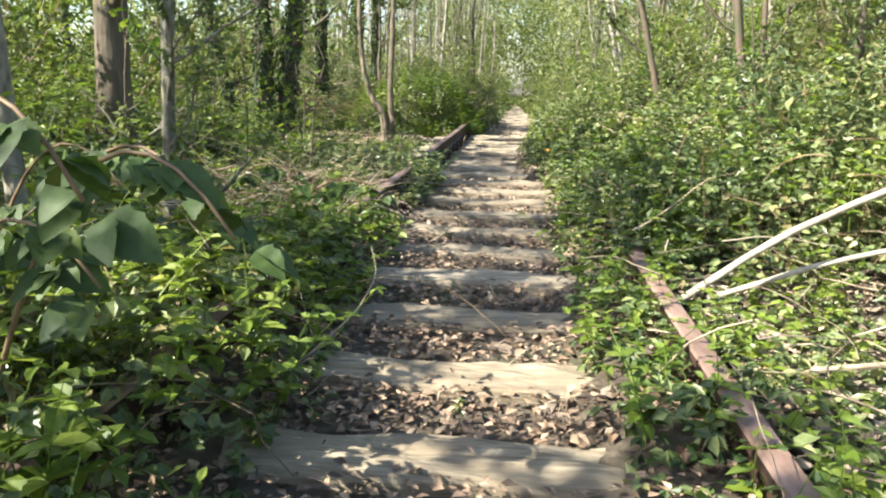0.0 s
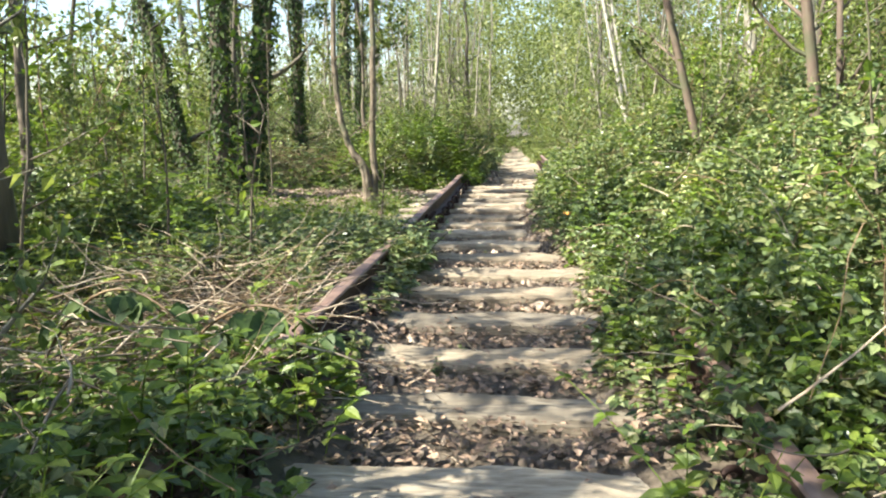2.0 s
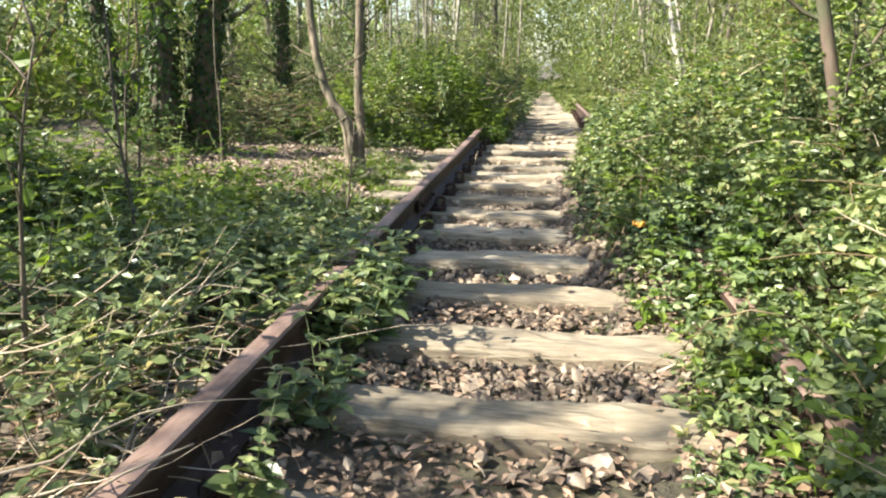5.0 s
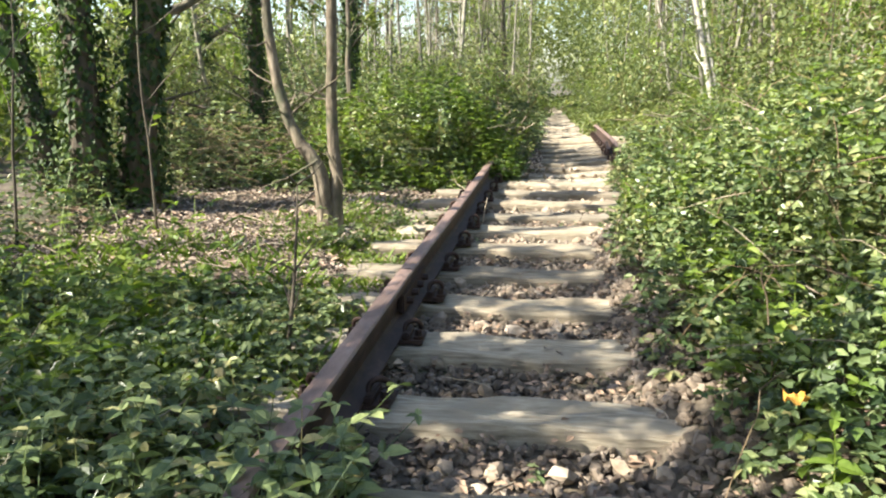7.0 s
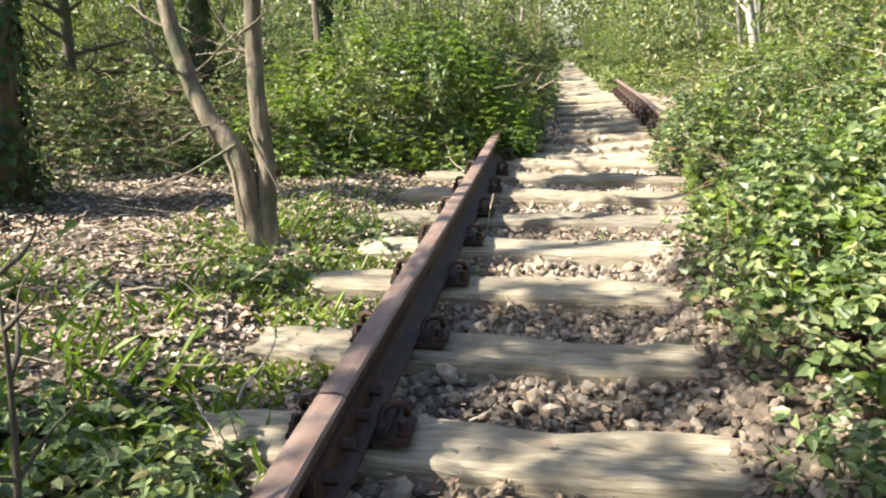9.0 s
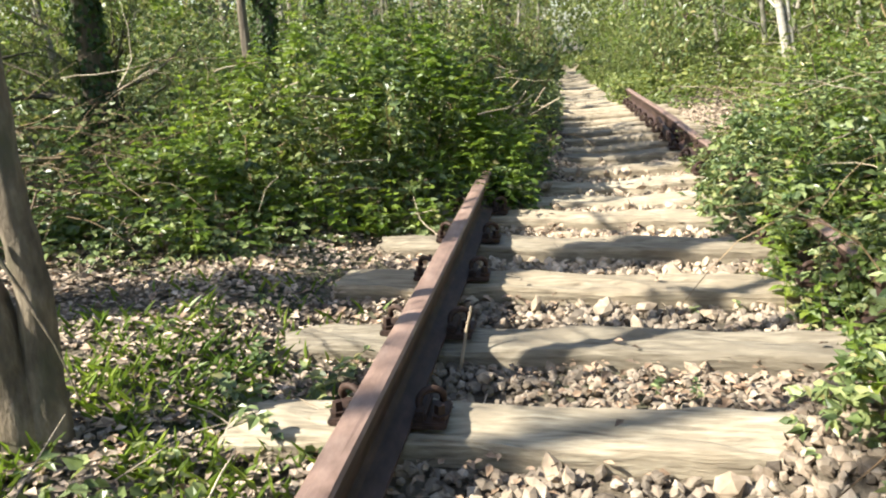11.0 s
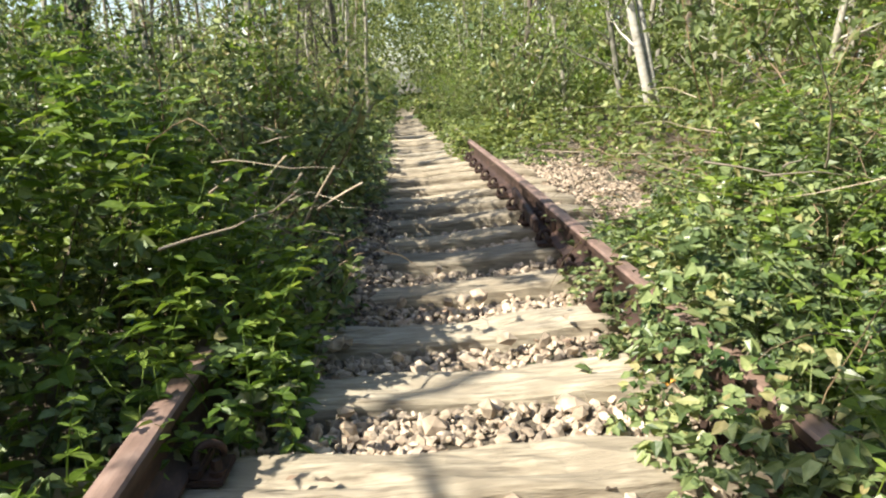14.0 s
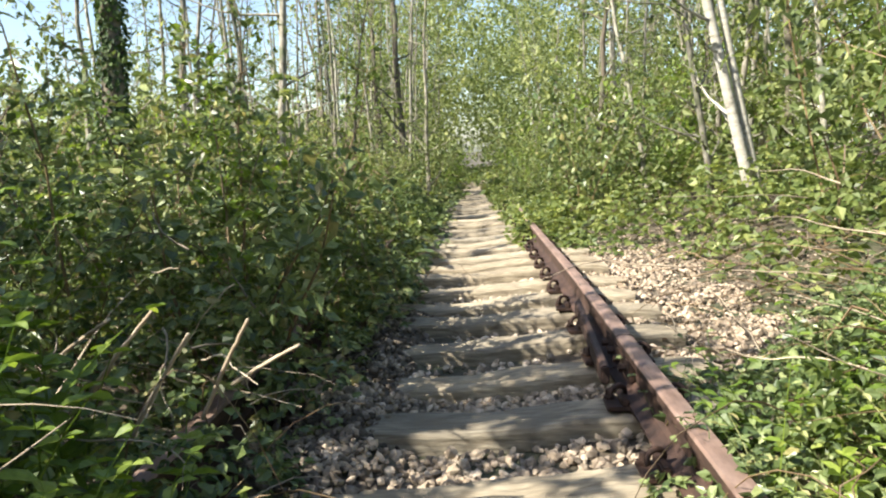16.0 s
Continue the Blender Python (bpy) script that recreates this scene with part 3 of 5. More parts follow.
POLES = [tree_meshes(20 + s, 9.0, 0.05, PALE_BARK, WOODS, first=0.45, limbs=13, sprays=8, spread=0.17, twist=0.13, low=16, per=9, leaf_len=0.056) for s in range(4)]
SPARSE = [tree_meshes(50 + s, 11.0, 0.11, BROWN_BARK, SPRING, first=0.5, limbs=11, sprays=6, spread=0.22, twist=0.16, low=9, per=5, leaf_len=0.06) for s in range(3)]
LEAFY = [tree_meshes(30 + s, 8.0, 0.07, BROWN_BARK, HAZED, first=0.2, limbs=22, sprays=10, spread=0.24, twist=0.14, low=14, per=12, leaf_len=0.06) for s in range(3)]
IVIED = [tree_meshes(40 + s, 11.0, 0.16, BROWN_BARK, SPRING, first=0.5, limbs=6, sprays=5, spread=0.2, twist=0.2, low=3, per=4, leaf_len=0.05, ivy=5.5) for s in range(3)]

FAR_POLES = [tree_meshes(20 + s, 9.0, 0.05, PALE_BARK, WOODS, first=0.45, limbs=11, sprays=6, spread=0.17, twist=0.13, low=10, per=5, leaf_len=0.1, twiggy=False) for s in range(4)]
FAR_LEAFY = [tree_meshes(30 + s, 8.0, 0.07, BROWN_BARK, HAZED, first=0.2, limbs=18, sprays=7, spread=0.24, twist=0.14, low=10, per=9, leaf_len=0.1, twiggy=False) for s in range(3)]
FAR_SPARSE = [tree_meshes(50 + s, 11.0, 0.11, BROWN_BARK, SPRING, first=0.5, limbs=10, sprays=5, spread=0.22, twist=0.16, low=7, per=5, leaf_len=0.085, twiggy=False) for s in range(3)]


# crowns thick enough to block the sun, for trees added as shade casters
DENSE = [tree_meshes(95 + s, 5.0, 0.06, BROWN_BARK, WOODS, first=(0.62, 0.42)[s], limbs=22, sprays=13, spread=0.34, twist=0.1, low=0, per=(5, 9)[s], leaf_len=0.1) for s in range(2)]
BARE = [tree_meshes(90 + s, 9.5, 0.055, PALE_BARK, HAZED, first=0.3, limbs=16, sprays=5, leaf_len=0.06, spread=0.15, twist=0.2, low=8, per=2) for s in range(3)]


def is_far(x, y):
    return y > 19 or x > 5.5 or x < -6.5


def shrub_meshes(seed, height, stems, leaf, leaf_len, per=9, twiggy=True):
    """Many thin stems from one root with leafy sprays."""
    r = np.random.default_rng(seed)
    lines, rad, twigs, trad, P, D = [], [], [], [], [], []
    for _ in range(stems):
        a = r.uniform(0, 2 * np.pi)
        p, q = limb((0.06 * math.cos(a), 0.06 * math.sin(a), -0.08), (0.5 * math.cos(a), 0.5 * math.sin(a), 1.0), height * r.uniform(0.6, 1.1), 0.011, k=9, lift=0.5, wob=0.13, r=r)
        lines.append(p), rad.append(q)
        for j in range(1, 9):
            for _ in range(2 if j < 3 else 4):
                tp, tq = limb(p[j], r.normal(0, 1, 3) + np.array([0, 0, 0.25]), height * r.uniform(0.08, 0.2), 0.0035, k=3, lift=0.1, wob=0.25, r=r)
                if twiggy:
                    twigs.append(tp), trad.append(tq)
                for _ in range(per):
                    u = r.uniform(0.15, 1) * 1.999
                    m = int(u)
                    P.append(tp[m] + (tp[m + 1] - tp[m]) * (u - m) + r.normal(0, 0.012, 3))
                    D.append(r.normal(0, 1, 3) + np.array([0, 0, -0.2]))
    wood = []
    for i in range(stems):
        pieces = [tubes(np.array(lines[i:i + 1]), np.array(rad[i:i + 1]), 4 if twiggy else 3)]
        own = slice(i * len(twigs) // stems, (i + 1) * len(twigs) // stems)
        if twiggy:
            pieces.append(tubes(np.array(twigs[own]), np.array(trad[own]), 3))
        v, g = merged(pieces)
        wood.append(mesh_of("stem", v, g, CANE, True))
    P, D = np.array(P), np.array(D)
    L = leaf_len * r.uniform(0.6, 1.4, len(P))
    v, g = leaves(P, D, np.array([0, 0, 1.0]) + r.normal(0, 0.5, P.shape), L, L * 0.6)
    return wood, mesh_of("foliage", v, g, leaf)


SHRUBS = [shrub_meshes(60 + s, 2.3, 5, (WOODS, SPRING, BRAMBLE, HAZED)[s], 0.058, 12) for s in range(4)]
FAR_SHRUBS = [shrub_meshes(60 + s, 2.3, 5, (WOODS, SPRING, BRAMBLE, HAZED)[s], 0.11, 4, False) for s in range(4)]

SPRIGS = [shrub_meshes(70 + s, (0.5, 0.8, 1.15)[s // 2], 4, (BRAMBLE, WOODS)[s % 2], 0.056, 5, False) for s in range(6)]

far_shrubs = []


def plant_shrub(i, x, y, size, turn, label="leafy green shrub with thin brown stems", group="understorey shrubs", pool=None, name="shrub"):
    if not pool and is_far(x, y):
        far_shrubs.append((FAR_SHRUBS[i], pose(x, y, float(ground_z(x, y)), 0, 0, turn) @ Matrix.Scale(size, 4)))
        return
    t = thing(name, label, "shrub", group)
    wood, leaf = (pool or SHRUBS)[i]
    for me in wood:
        part("stem", me, t)
    part("foliage", leaf, t)
    t.matrix_world = pose(x, y, float(ground_z(x, y)), 0, 0, turn) @ Matrix.Scale(size, 4)


# trees that stand out along the walk, and added shade trees: kind, place, turn, size, tilt
for kind, i, x, y, turn, size, tilt, label in (
        ("IVIED", 0, -4.04, 11.25, 0, 0.58, (1, -10), "dark tree trunk wrapped in ivy"),
        ("IVIED", 1, -3.46, 10.8, 200, 0.76, (0, 0), "dark upright tree trunk wrapped in ivy"),
        ("IVIED", 2, -3.3, 11.15, 0, 0.78, (2, 9), "dark tree trunk wrapped in ivy"),
        ("IVIED", 0, -3.42, 14.0, 150, 0.6, (0, 2), "slender tree trunk wrapped in ivy"),
        ("IVIED", 1, -4.8, 23.3, 40, 1.1, (0, 3), "thick dark tree with ivy on its trunk"),
        ("IVIED", 1, -2.65, 15.2, 80, 0.5, (0, 3), "slender tree trunk wrapped in ivy"),
        ("IVIED", 2, -5.6, 17.5, 310, 0.9, (1, -3), "dark tree trunk wrapped in ivy"),
        ("SPARSE", 0, -3.0, 5.9, 0, 1.25, (0, 2), "thick brown tree trunk among undergrowth"),
        ("SPARSE", 1, -6.6, 7.6, 70, 1.0, (0, -2), "brown woodland tree with sparse spring leaves"),
        ("POLE", 0, -1.27, 3.1, 0, 0.62, (0, 1), "slender pale sapling trunk"),
        ("POLE", 1, -1.55, 2.55, 110, 0.8, (0, 2), "slender pale grey tree trunk"),
        ("POLE", 2, -0.8, 27.8, 50, 0.85, (0, 1), "tall white birch trunk beside the track"),
        ("BIRCH", 0, 2.95, 20.8, 0, 1.0, (-1, -13), "white leaning birch trunk with dark marks"),
        ("BIRCH", 0, 3.03, 20.85, 0, 0.8, (-1, -11.5), "white leaning birch trunk with dark marks"),
        ("RED", 0, 2.3, 7.3, 0, 1.0, (2, -10), "leaning tree with reddish bark"),
        ("RED", 0, 2.45, 7.45, 140, 0.7, (0, 4), "thin tree with reddish bark"),
        ("RED", 0, 1.87, 8.68, 0, 0.95, (1, -15), "leaning tree with reddish bark"),
        ("POLE", 3, 2.7, 24.5, 0, 0.8, (0, -9), "thin pale leaning tree trunk"),
        ("POLE", 1, 3.9, 25.0, 60, 0.9, (1, -8), "thin pale leaning tree trunk"),
        ("POLE", 0, 3.3, 28.0, 200, 0.8, (2, -5), "thin pale leaning tree trunk"),
        ("POLE", 1, 4.4, 22.5, 10, 0.8, (2, -6), "thin pale leaning tree trunk"),
        # the DENSE trees are additions, placed by where their shadows fall
        ("DENSE", 0, -3.6, 0.9, 70, 0.85, (0, 3), "young tree with a dense crown, added to shade the undergrowth"),
        ("DENSE", 0, -3.1, -0.25, 250, 0.8, (0, 3), "young tree with a dense crown, added to shade the undergrowth"),
        ("LEAFY", 1, -4.3, 13.4, 60, 0.75, (0, 2), "leafy young tree behind the bramble mound"),
        ("LEAFY", 2, -3.5, 14.4, 200, 0.62, (0, 2), "leafy young tree behind the bramble mound"),
        ("DENSE", 1, -2.35, 14.12, 100, 0.72, (0, 3), "young tree with a dense crown behind the bramble mound, added for shade"),
        ("DENSE", 0, -3.4, 6.35, 20, 0.82, (0, 3), "young tree with a dense crown, added to shade the track"),
        ("DENSE", 0, -3.75, 7.45, 110, 0.86, (0, 2), "young tree with a dense crown, added to shade the track"),
        ("DENSE", 0, -4.6, 5.95, 250, 0.85, (0, 2), "young tree with a dense crown, added to shade the undergrowth"),
        ("DENSE", 0, -3.0, 3.3, 310, 0.82, (0, 2), "young tree with a dense crown, added to shade the track"),
        ("LEAFY", 1, -2.4, 28.4, 40, 0.62, (0, 4), "leafy young tree overhanging the distant track"),
        ("LEAFY", 2, -2.2, 33.0, 140, 0.7, (0, 6), "leafy young tree overhanging the distant track"),
        ("POLE", 2, 2.9, 11.8, 200, 0.8, (2, -5), "thin pale tree trunk")):
    if kind == "BIRCH":
        me = tree_meshes(81, 10.0, 0.06, BIRCH_BARK, WOODS, first=0.4, limbs=14, sprays=7, spread=0.16, low=2, per=6)
    elif kind == "RED":
        me = tree_meshes(82, 8.0, 0.045, RED_BARK, WOODS, first=0.3, limbs=16, sprays=8, spread=0.2, low=4, per=7)
    else:
        me = {"IVIED": IVIED, "SPARSE": SPARSE, "POLE": POLES, "LEAFY": LEAFY, "DENSE": DENSE}[kind][i]
    plant_tree(me, x, y, label, "tree", "trees beside the track", turn=turn, size=size, tilt=tilt)


def forked_tree(x, y):
    """The grey tree in the clearing, forked half a metre up into a bowed and an upright stem."""
    r = np.random.default_rng(5)
    z0 = float(ground_z(x, y))
    t = thing("tree", "grey forked tree with a bowed second stem in the clearing", "tree", "trees beside the track", at=(x, y, z0))
    a = [(-0.02, 0, -0.12), (-0.025, 0, 0.05), (-0.03, 0, 0.25), (-0.06, 0, 0.43), (-0.12, 0, 0.53), (-0.2, 0, 0.63), (-0.28, 0.02, 0.79), (-0.34, 0.02, 1.0), (-0.38, 0.03, 1.3), (-0.41, 0.03, 1.7), (-0.4, 0.05, 2.4), (-0.36, 0.1, 3.6), (-0.34, 0.1, 5.5)]
    b = [(0.03, 0.03, -0.12), (0.03, 0.03, 0.05), (0.04, 0.04, 0.25), (0.045, 0.04, 0.45), (0.03, 0.04, 0.62), (0.03, 0.04, 0.9), (0.05, 0.03, 1.25), (0.06, 0.03, 1.7), (0.06, 0.0, 2.4), (0.08, 0.0, 3.5), (0.1, 0.0, 5.0), (0.1, 0.0, 6.5)]
    pieces = []
    for pts, rad in ((a, (0.085, 0.066, 0.057, 0.054, 0.047, 0.041, 0.038, 0.036, 0.034, 0.032, 0.028, 0.022, 0.01)), (b, (0.078, 0.056, 0.047, 0.043, 0.04, 0.037, 0.035, 0.033, 0.03, 0.025, 0.018, 0.01))):
        p = np.array(pts, dtype=float)
        u = np.linspace(0, len(p) - 1, len(p) * 3)
        line = np.stack([np.interp(u, np.arange(len(p)), p[:, c]) for c in range(3)], -1)
        line[1:-1] = (line[:-2] + 2 * line[1:-1] + line[2:]) / 4 + r.normal(0, 0.003, (len(line) - 2, 3))
        pieces.append(tubes(line[None], np.interp(u, np.arange(len(p)), rad)[None], 10))
    twigs, trad, P = [], [], []
    for _ in range(26):
        src = np.array(a if r.random() < 0.5 else b)
        j = r.integers(5, len(src))
        p, q = limb(src[j], (*r.normal(0, 1, 2), r.uniform(-0.1, 0.9)), r.uniform(0.25, 0.7), 0.007, k=7, lift=0.3, wob=0.2, r=r)
        twigs.append(p), trad.append(q)
        if src[j][2] > 2.0:
            P += [p[m] + r.normal(0, 0.05, 3) for m in r.integers(2, 7, 26)]
    for s, e in (((-0.06, -0.03, 0.5), (-0.45, -0.2, 0.24)), ((0.0, -0.02, 0.56), (0.24, -0.12, 0.2)), ((-0.12, 0, 0.6), (-0.42, -0.1, 0.5)), ((-0.05, 0.03, 0.95), (0.2, -0.05, 1.12))):
        w = np.array(e) - np.array(s)
        p, q = limb(s, w, np.linalg.norm(w), 0.008, k=7, lift=-0.3, wob=0.1, r=r)
        twigs.append(p), trad.append(q)
    pieces.append(tubes(np.array(twigs), np.array(trad), 4))
    v, g = merged(pieces)
    part("trunk", mesh_of("trunk", v, g, GREY_BARK, True), t)
    P = np.array(P)
    v, g = leaves(P, r.normal(0, 1, P.shape), np.array([0, 0, 1.0]) + r.normal(0, 0.5, P.shape), 0.07, 0.045)
    part("crown", mesh_of("crown", v, g, SPRING), t)


forked_tree(-1.63, 10.7)


def scatter(n, x0, x1, y0, y1, gap, seed, keep):
    """Random places at least gap apart for which keep(x, y) holds."""
    r = np.random.default_rng(seed)
    out = []
    for _ in range(n * 12):
        x, y = r.uniform(x0, x1), r.uniform(y0, y1)
        if keep(x, y) and all((x - a) ** 2 + (y - b) ** 2 > gap * gap for a, b in out):
            out.append((x, y))
            if len(out) >= n:
                break
    return out, r


# the belt of trees to the right, dense
spots, r = scatter(95, 2.6, 16, -4, 62, 0.7, 3, lambda x, y: x > 2.7 + 0.03 * max(0, y - 30) and (x > 4.0 or not 13 < y < 24))
for x, y in spots:
    pool, lab = (FAR_POLES if is_far(x, y) else POLES, "thin pale woodland tree") if r.random() < 0.6 else (FAR_LEAFY if is_far(x, y) else LEAFY, "leafy young woodland tree")
    plant_tree(pool[r.integers(0, len(pool))], x, y, lab, "tree", "woodland trees", turn=r.uniform(0, 360), size=r.uniform(0.7, 1.15), tilt=(r.uniform(-5, 5), r.uniform(-9, 3)))
def sunny(x, y):
    """The gap in the belt through which the sun reaches the bramble mound and the clearing."""
    return -12 < x < -2.4 and -4.2 < y - (13.4 + 0.55 * (x + 1.5)) < 2.1


# the belt to the left, thinner, with sky between
spots, r = scatter(75, -13, -1.6, 13, 70, 0.7, 4, lambda x, y: (x < -4.2 or y > 24) and not sunny(x, y))
for x, y in spots:
    pool, lab = (FAR_POLES if is_far(x, y) else POLES, "thin pale woodland tree") if r.random() < 0.65 else (FAR_SPARSE if is_far(x, y) else SPARSE, "brown woodland tree with sparse spring leaves")
    plant_tree(pool[r.integers(0, len(pool))], x, y, lab, "tree", "woodland trees", turn=r.uniform(0, 360), size=r.uniform(0.65, 1.1), tilt=(r.uniform(-5, 5), r.uniform(-4, 4)))
spots, r = scatter(34, -11, -2.0, 1, 13, 0.6, 14, lambda x, y: (x < -4.6 or y < 2.6) and not sunny(x, y))
for x, y in spots:
    pool = (FAR_POLES if is_far(x, y) else POLES) if r.random() < 0.7 else (FAR_SPARSE if is_far(x, y) else SPARSE)
    plant_tree(pool[r.integers(0, len(pool))], x, y, "thin woodland tree among undergrowth", "tree", "woodland trees", turn=r.uniform(0, 360), size=r.uniform(0.5, 0.9), tilt=(r.uniform(-6, 6), r.uniform(-5, 5)))
# bare pale stems that stand in the light along the line
for n, x0, x1, y0, y1, seed in ((46, -7.0, -1.5, 18.5, 52, 15), (34, 2.4, 7.5, 16, 50, 16)):
    spots, r = scatter(n, x0, x1, y0, y1, 0.55, seed, lambda x, y: not sunny(x, y) and (x < 0 or x > 3.2 or y > 22))
    for x, y in spots:
        plant_tree(BARE[r.integers(0, 3)], x, y, "slender pale tree with bare twigs and few leaves", "tree", "woodland trees", turn=r.uniform(0, 360), size=r.uniform(0.6, 1.0), tilt=(r.uniform(-5, 5), r.uniform(-8, 4)))
# understorey shrubs
spots, r = scatter(150, 1.5, 9, 1.5, 60, 0.5, 6, lambda x, y: x > 2.5 or y > 23)
for x, y in spots:
    plant_shrub(int(r.integers(0, 4)), x, y, r.uniform(0.6, 1.1) + 0.12 * max(0, min(x - 3, 5)), r.uniform(0, 360))
spots, r = scatter(140, -9, -1.0, 1.2, 60, 0.5, 7, lambda x, y: (x < -2.7 and (y < 8.5 or y > 13.6 or x < -3.9) or y > 20.5) and not sunny(x, y))
for x, y in spots:
    plant_shrub(int(r.integers(0, 4)), x, y, r.uniform(0.45, 1.0), r.uniform(0, 360))


spots, r = scatter(55, -13, -6.2, 3, 42, 0.8, 31, lambda x, y: True)
for x, y in spots:
    plant_shrub(int(r.integers(0, 4)), x, y, r.uniform(1.1, 1.7), r.uniform(0, 360))


for i, (x, y, size, turn) in enumerate(((-1.9, 15.2, 0.6, 40), (-1.05, 15.9, 0.7, 160), (-1.5, 15.9, 0.75, 290), (-1.0, 16.5, 0.7, 10), (-0.95, 17.2, 0.72, 80))):
    i = i % 4
    plant_shrub(i, x, y, size, turn, "leafy shrub growing out of the bramble mound")


# ---- undergrowth ----
def undergrowth(n, x0, x1, y0, y1, seed, length, fine, least=0.02, power=2.0):
    """Leaves of three leaflets over the soil, crowded towards the top of the cover."""
    r = np.random.default_rng(seed)
    n = n // 3
    x, y = r.uniform(x0, x1, n), r.uniform(y0, y1, n)
    v = cover_z(x, y)
    keep = (v > least) & (r.random(n) < np.clip(0.35 + v * 1.4, 0, 1)) & (wave(x, y, 2.3, 5.0) + 0.9 * smooth(v, 0.1, 0.3) > -0.55)
    x, y, v = x[keep], y[keep], v[keep]
    m = len(x)
    z = ground_z(x, y) + v * (1 - 0.85 * r.random(m) ** power) + r.normal(0, 0.022, m) + 0.01
    P = np.stack([x + r.normal(0, 0.02, m), y, np.maximum(z, ground_z(x, y) + 0.01)], -1)
    e = 0.08
    slope = np.stack([-(cover_z(x + e, y) - cover_z(x - e, y)), -(cover_z(x, y + e) - cover_z(x, y - e)), np.full(m, 2 * e * 1.3)], -1)
    N = unit(slope) + r.normal(0, 0.4, P.shape)
    a = r.uniform(0, 2 * np.pi, m)
    droop = r.normal(-0.2, 0.35, m)
    L = length * r.uniform(0.6, 1.35, m)
    parts3 = []
    for turn, k in ((0.0, 1.0), (1.05, 0.82), (-1.05, 0.82)):
        D = np.stack([np.cos(a + turn), np.sin(a + turn), droop + r.normal(0, 0.15, m)], -1)
        base = P + unit(D) * (L * 0.1)[:, None]
        parts3.append(leaves(base, D, N + r.normal(0, 0.2, P.shape), L * k, L * k * r.uniform(0.55, 0.75, m), fine))
    return merged(parts3)


def canes(n, x0, x1, y0, y1, seed, least=0.22, rise=0.12, radius=0.0032):
    """Arching bramble canes that rise through the cover."""
    r = np.random.default_rng(seed)
    x, y = r.uniform(x0, x1, n), r.uniform(y0, y1, n)
    keep = cover_z(x, y) > least
    x, y = x[keep], y[keep]
    m, k = len(x), 9
    a, reach = r.uniform(0, 2 * np.pi, m), r.uniform(0.3, 0.9, m)
    u = np.linspace(0, 1, k)
    X = x[:, None] + np.cos(a)[:, None] * reach[:, None] * u + r.normal(0, 0.012, (m, k))
    Y = y[:, None] + np.sin(a)[:, None] * reach[:, None] * u + r.normal(0, 0.012, (m, k))
    top = cover_z(x, y) + r.uniform(-0.05, rise, m)
    Z = ground_z(X, Y) + top[:, None] * np.sin(np.pi * np.clip(u * r.uniform(0.6, 1.0, m)[:, None] + 0.03, 0, 1)) ** 0.7
    return tubes(np.stack([X, Y, Z], -1), np.broadcast_to(np.linspace(radius, radius * 0.5, k), (m, k)), 3)


PLOTS = (
    # name, label, category, box of the plan, leaves, length, leaf, fine
    ("bramble_bush", "dense tangle of bramble and nettle over the rail", "bramble bush", (-2.6, -0.35, -1.0, 4.9), 42840, 0.049, BRAMBLE, True),
    ("bramble_bush", "tangled undergrowth at the foot of the trees", "bramble bush", (-5.5, -2.6, 0.0, 9.4), 18720, 0.082, BRAMBLE, False),
    ("bramble_bush", "tall mound of dark green bramble leaning over the track", "bramble bush", (-4.8, -0.3, 12.2, 19.0), 98280, 0.052, BRAMBLE, True),
    ("bramble_bush", "bramble hedge along the track in the distance", "bramble bush", (-4.5, -0.3, 19.0, 34.0), 18720, 0.100, BRAMBLE, False),
    ("bramble_bush", "low bramble and ivy bank beside the track", "bramble bush", (0.3, 2.7, -1.0, 4.2), 32760, 0.049, BRAMBLE, True),
    ("bramble_bush", "bright green bramble bank spilling over the rail", "bramble bush", (0.25, 2.7, 4.2, 9.0), 63000, 0.046, BRAMBLE, True),
    ("bramble_bush", "tall bramble bank overhanging the sleepers", "bramble bush", (0.25, 2.7, 9.0, 12.6), 52920, 0.046, BRAMBLE, True),
    ("bramble_bush", "bramble bank with dry canes beside the rail", "bramble bush", (0.4, 2.8, 12.6, 17.2), 50400, 0.049, BRAMBLE, True),
    ("bramble_bush", "low green scrub behind the open ballast", "bramble bush", (0.35, 4.6, 17.2, 34.0), 28800, 0.095, WOODS, False),
    ("bramble_bush", "scrub growing over the distant track", "bramble bush", (-4.5, 4.5, 31.0, 62.0), 16000, 0.22, WOODS, False),
    ("bramble_bush", "undergrowth among the far trees", "bramble bush", (-14.0, -5.5, -1.0, 24.0), 27000, 0.158, WOODS, False),
    ("bramble_bush", "undergrowth on the bank below the trees", "bramble bush", (2.7, 6.0, 0.0, 17.2), 24480, 0.088, WOODS, False),
)
for i, (name, label, category, (x0, x1, y0, y1), n, length, material, fine) in enumerate(PLOTS):
    bush = thing(name, label, category, "brambles beside the track")
    v, g = undergrowth(n, x0, x1, y0, y1, 100 + i, length * (0.92 if fine else 1.0), "blunt" if fine else False)
    part("foliage", mesh_of("foliage", v, g, material), bush)
    v, g = canes(int((x1 - x0) * (y1 - y0) * (12 if fine else 2.5)), x0, x1, y0, y1, 200 + i)
    part("cane_tangle", mesh_of("cane_tangle", v, g, CANE, True), bush, "brown and reddish bramble canes", "stuff")

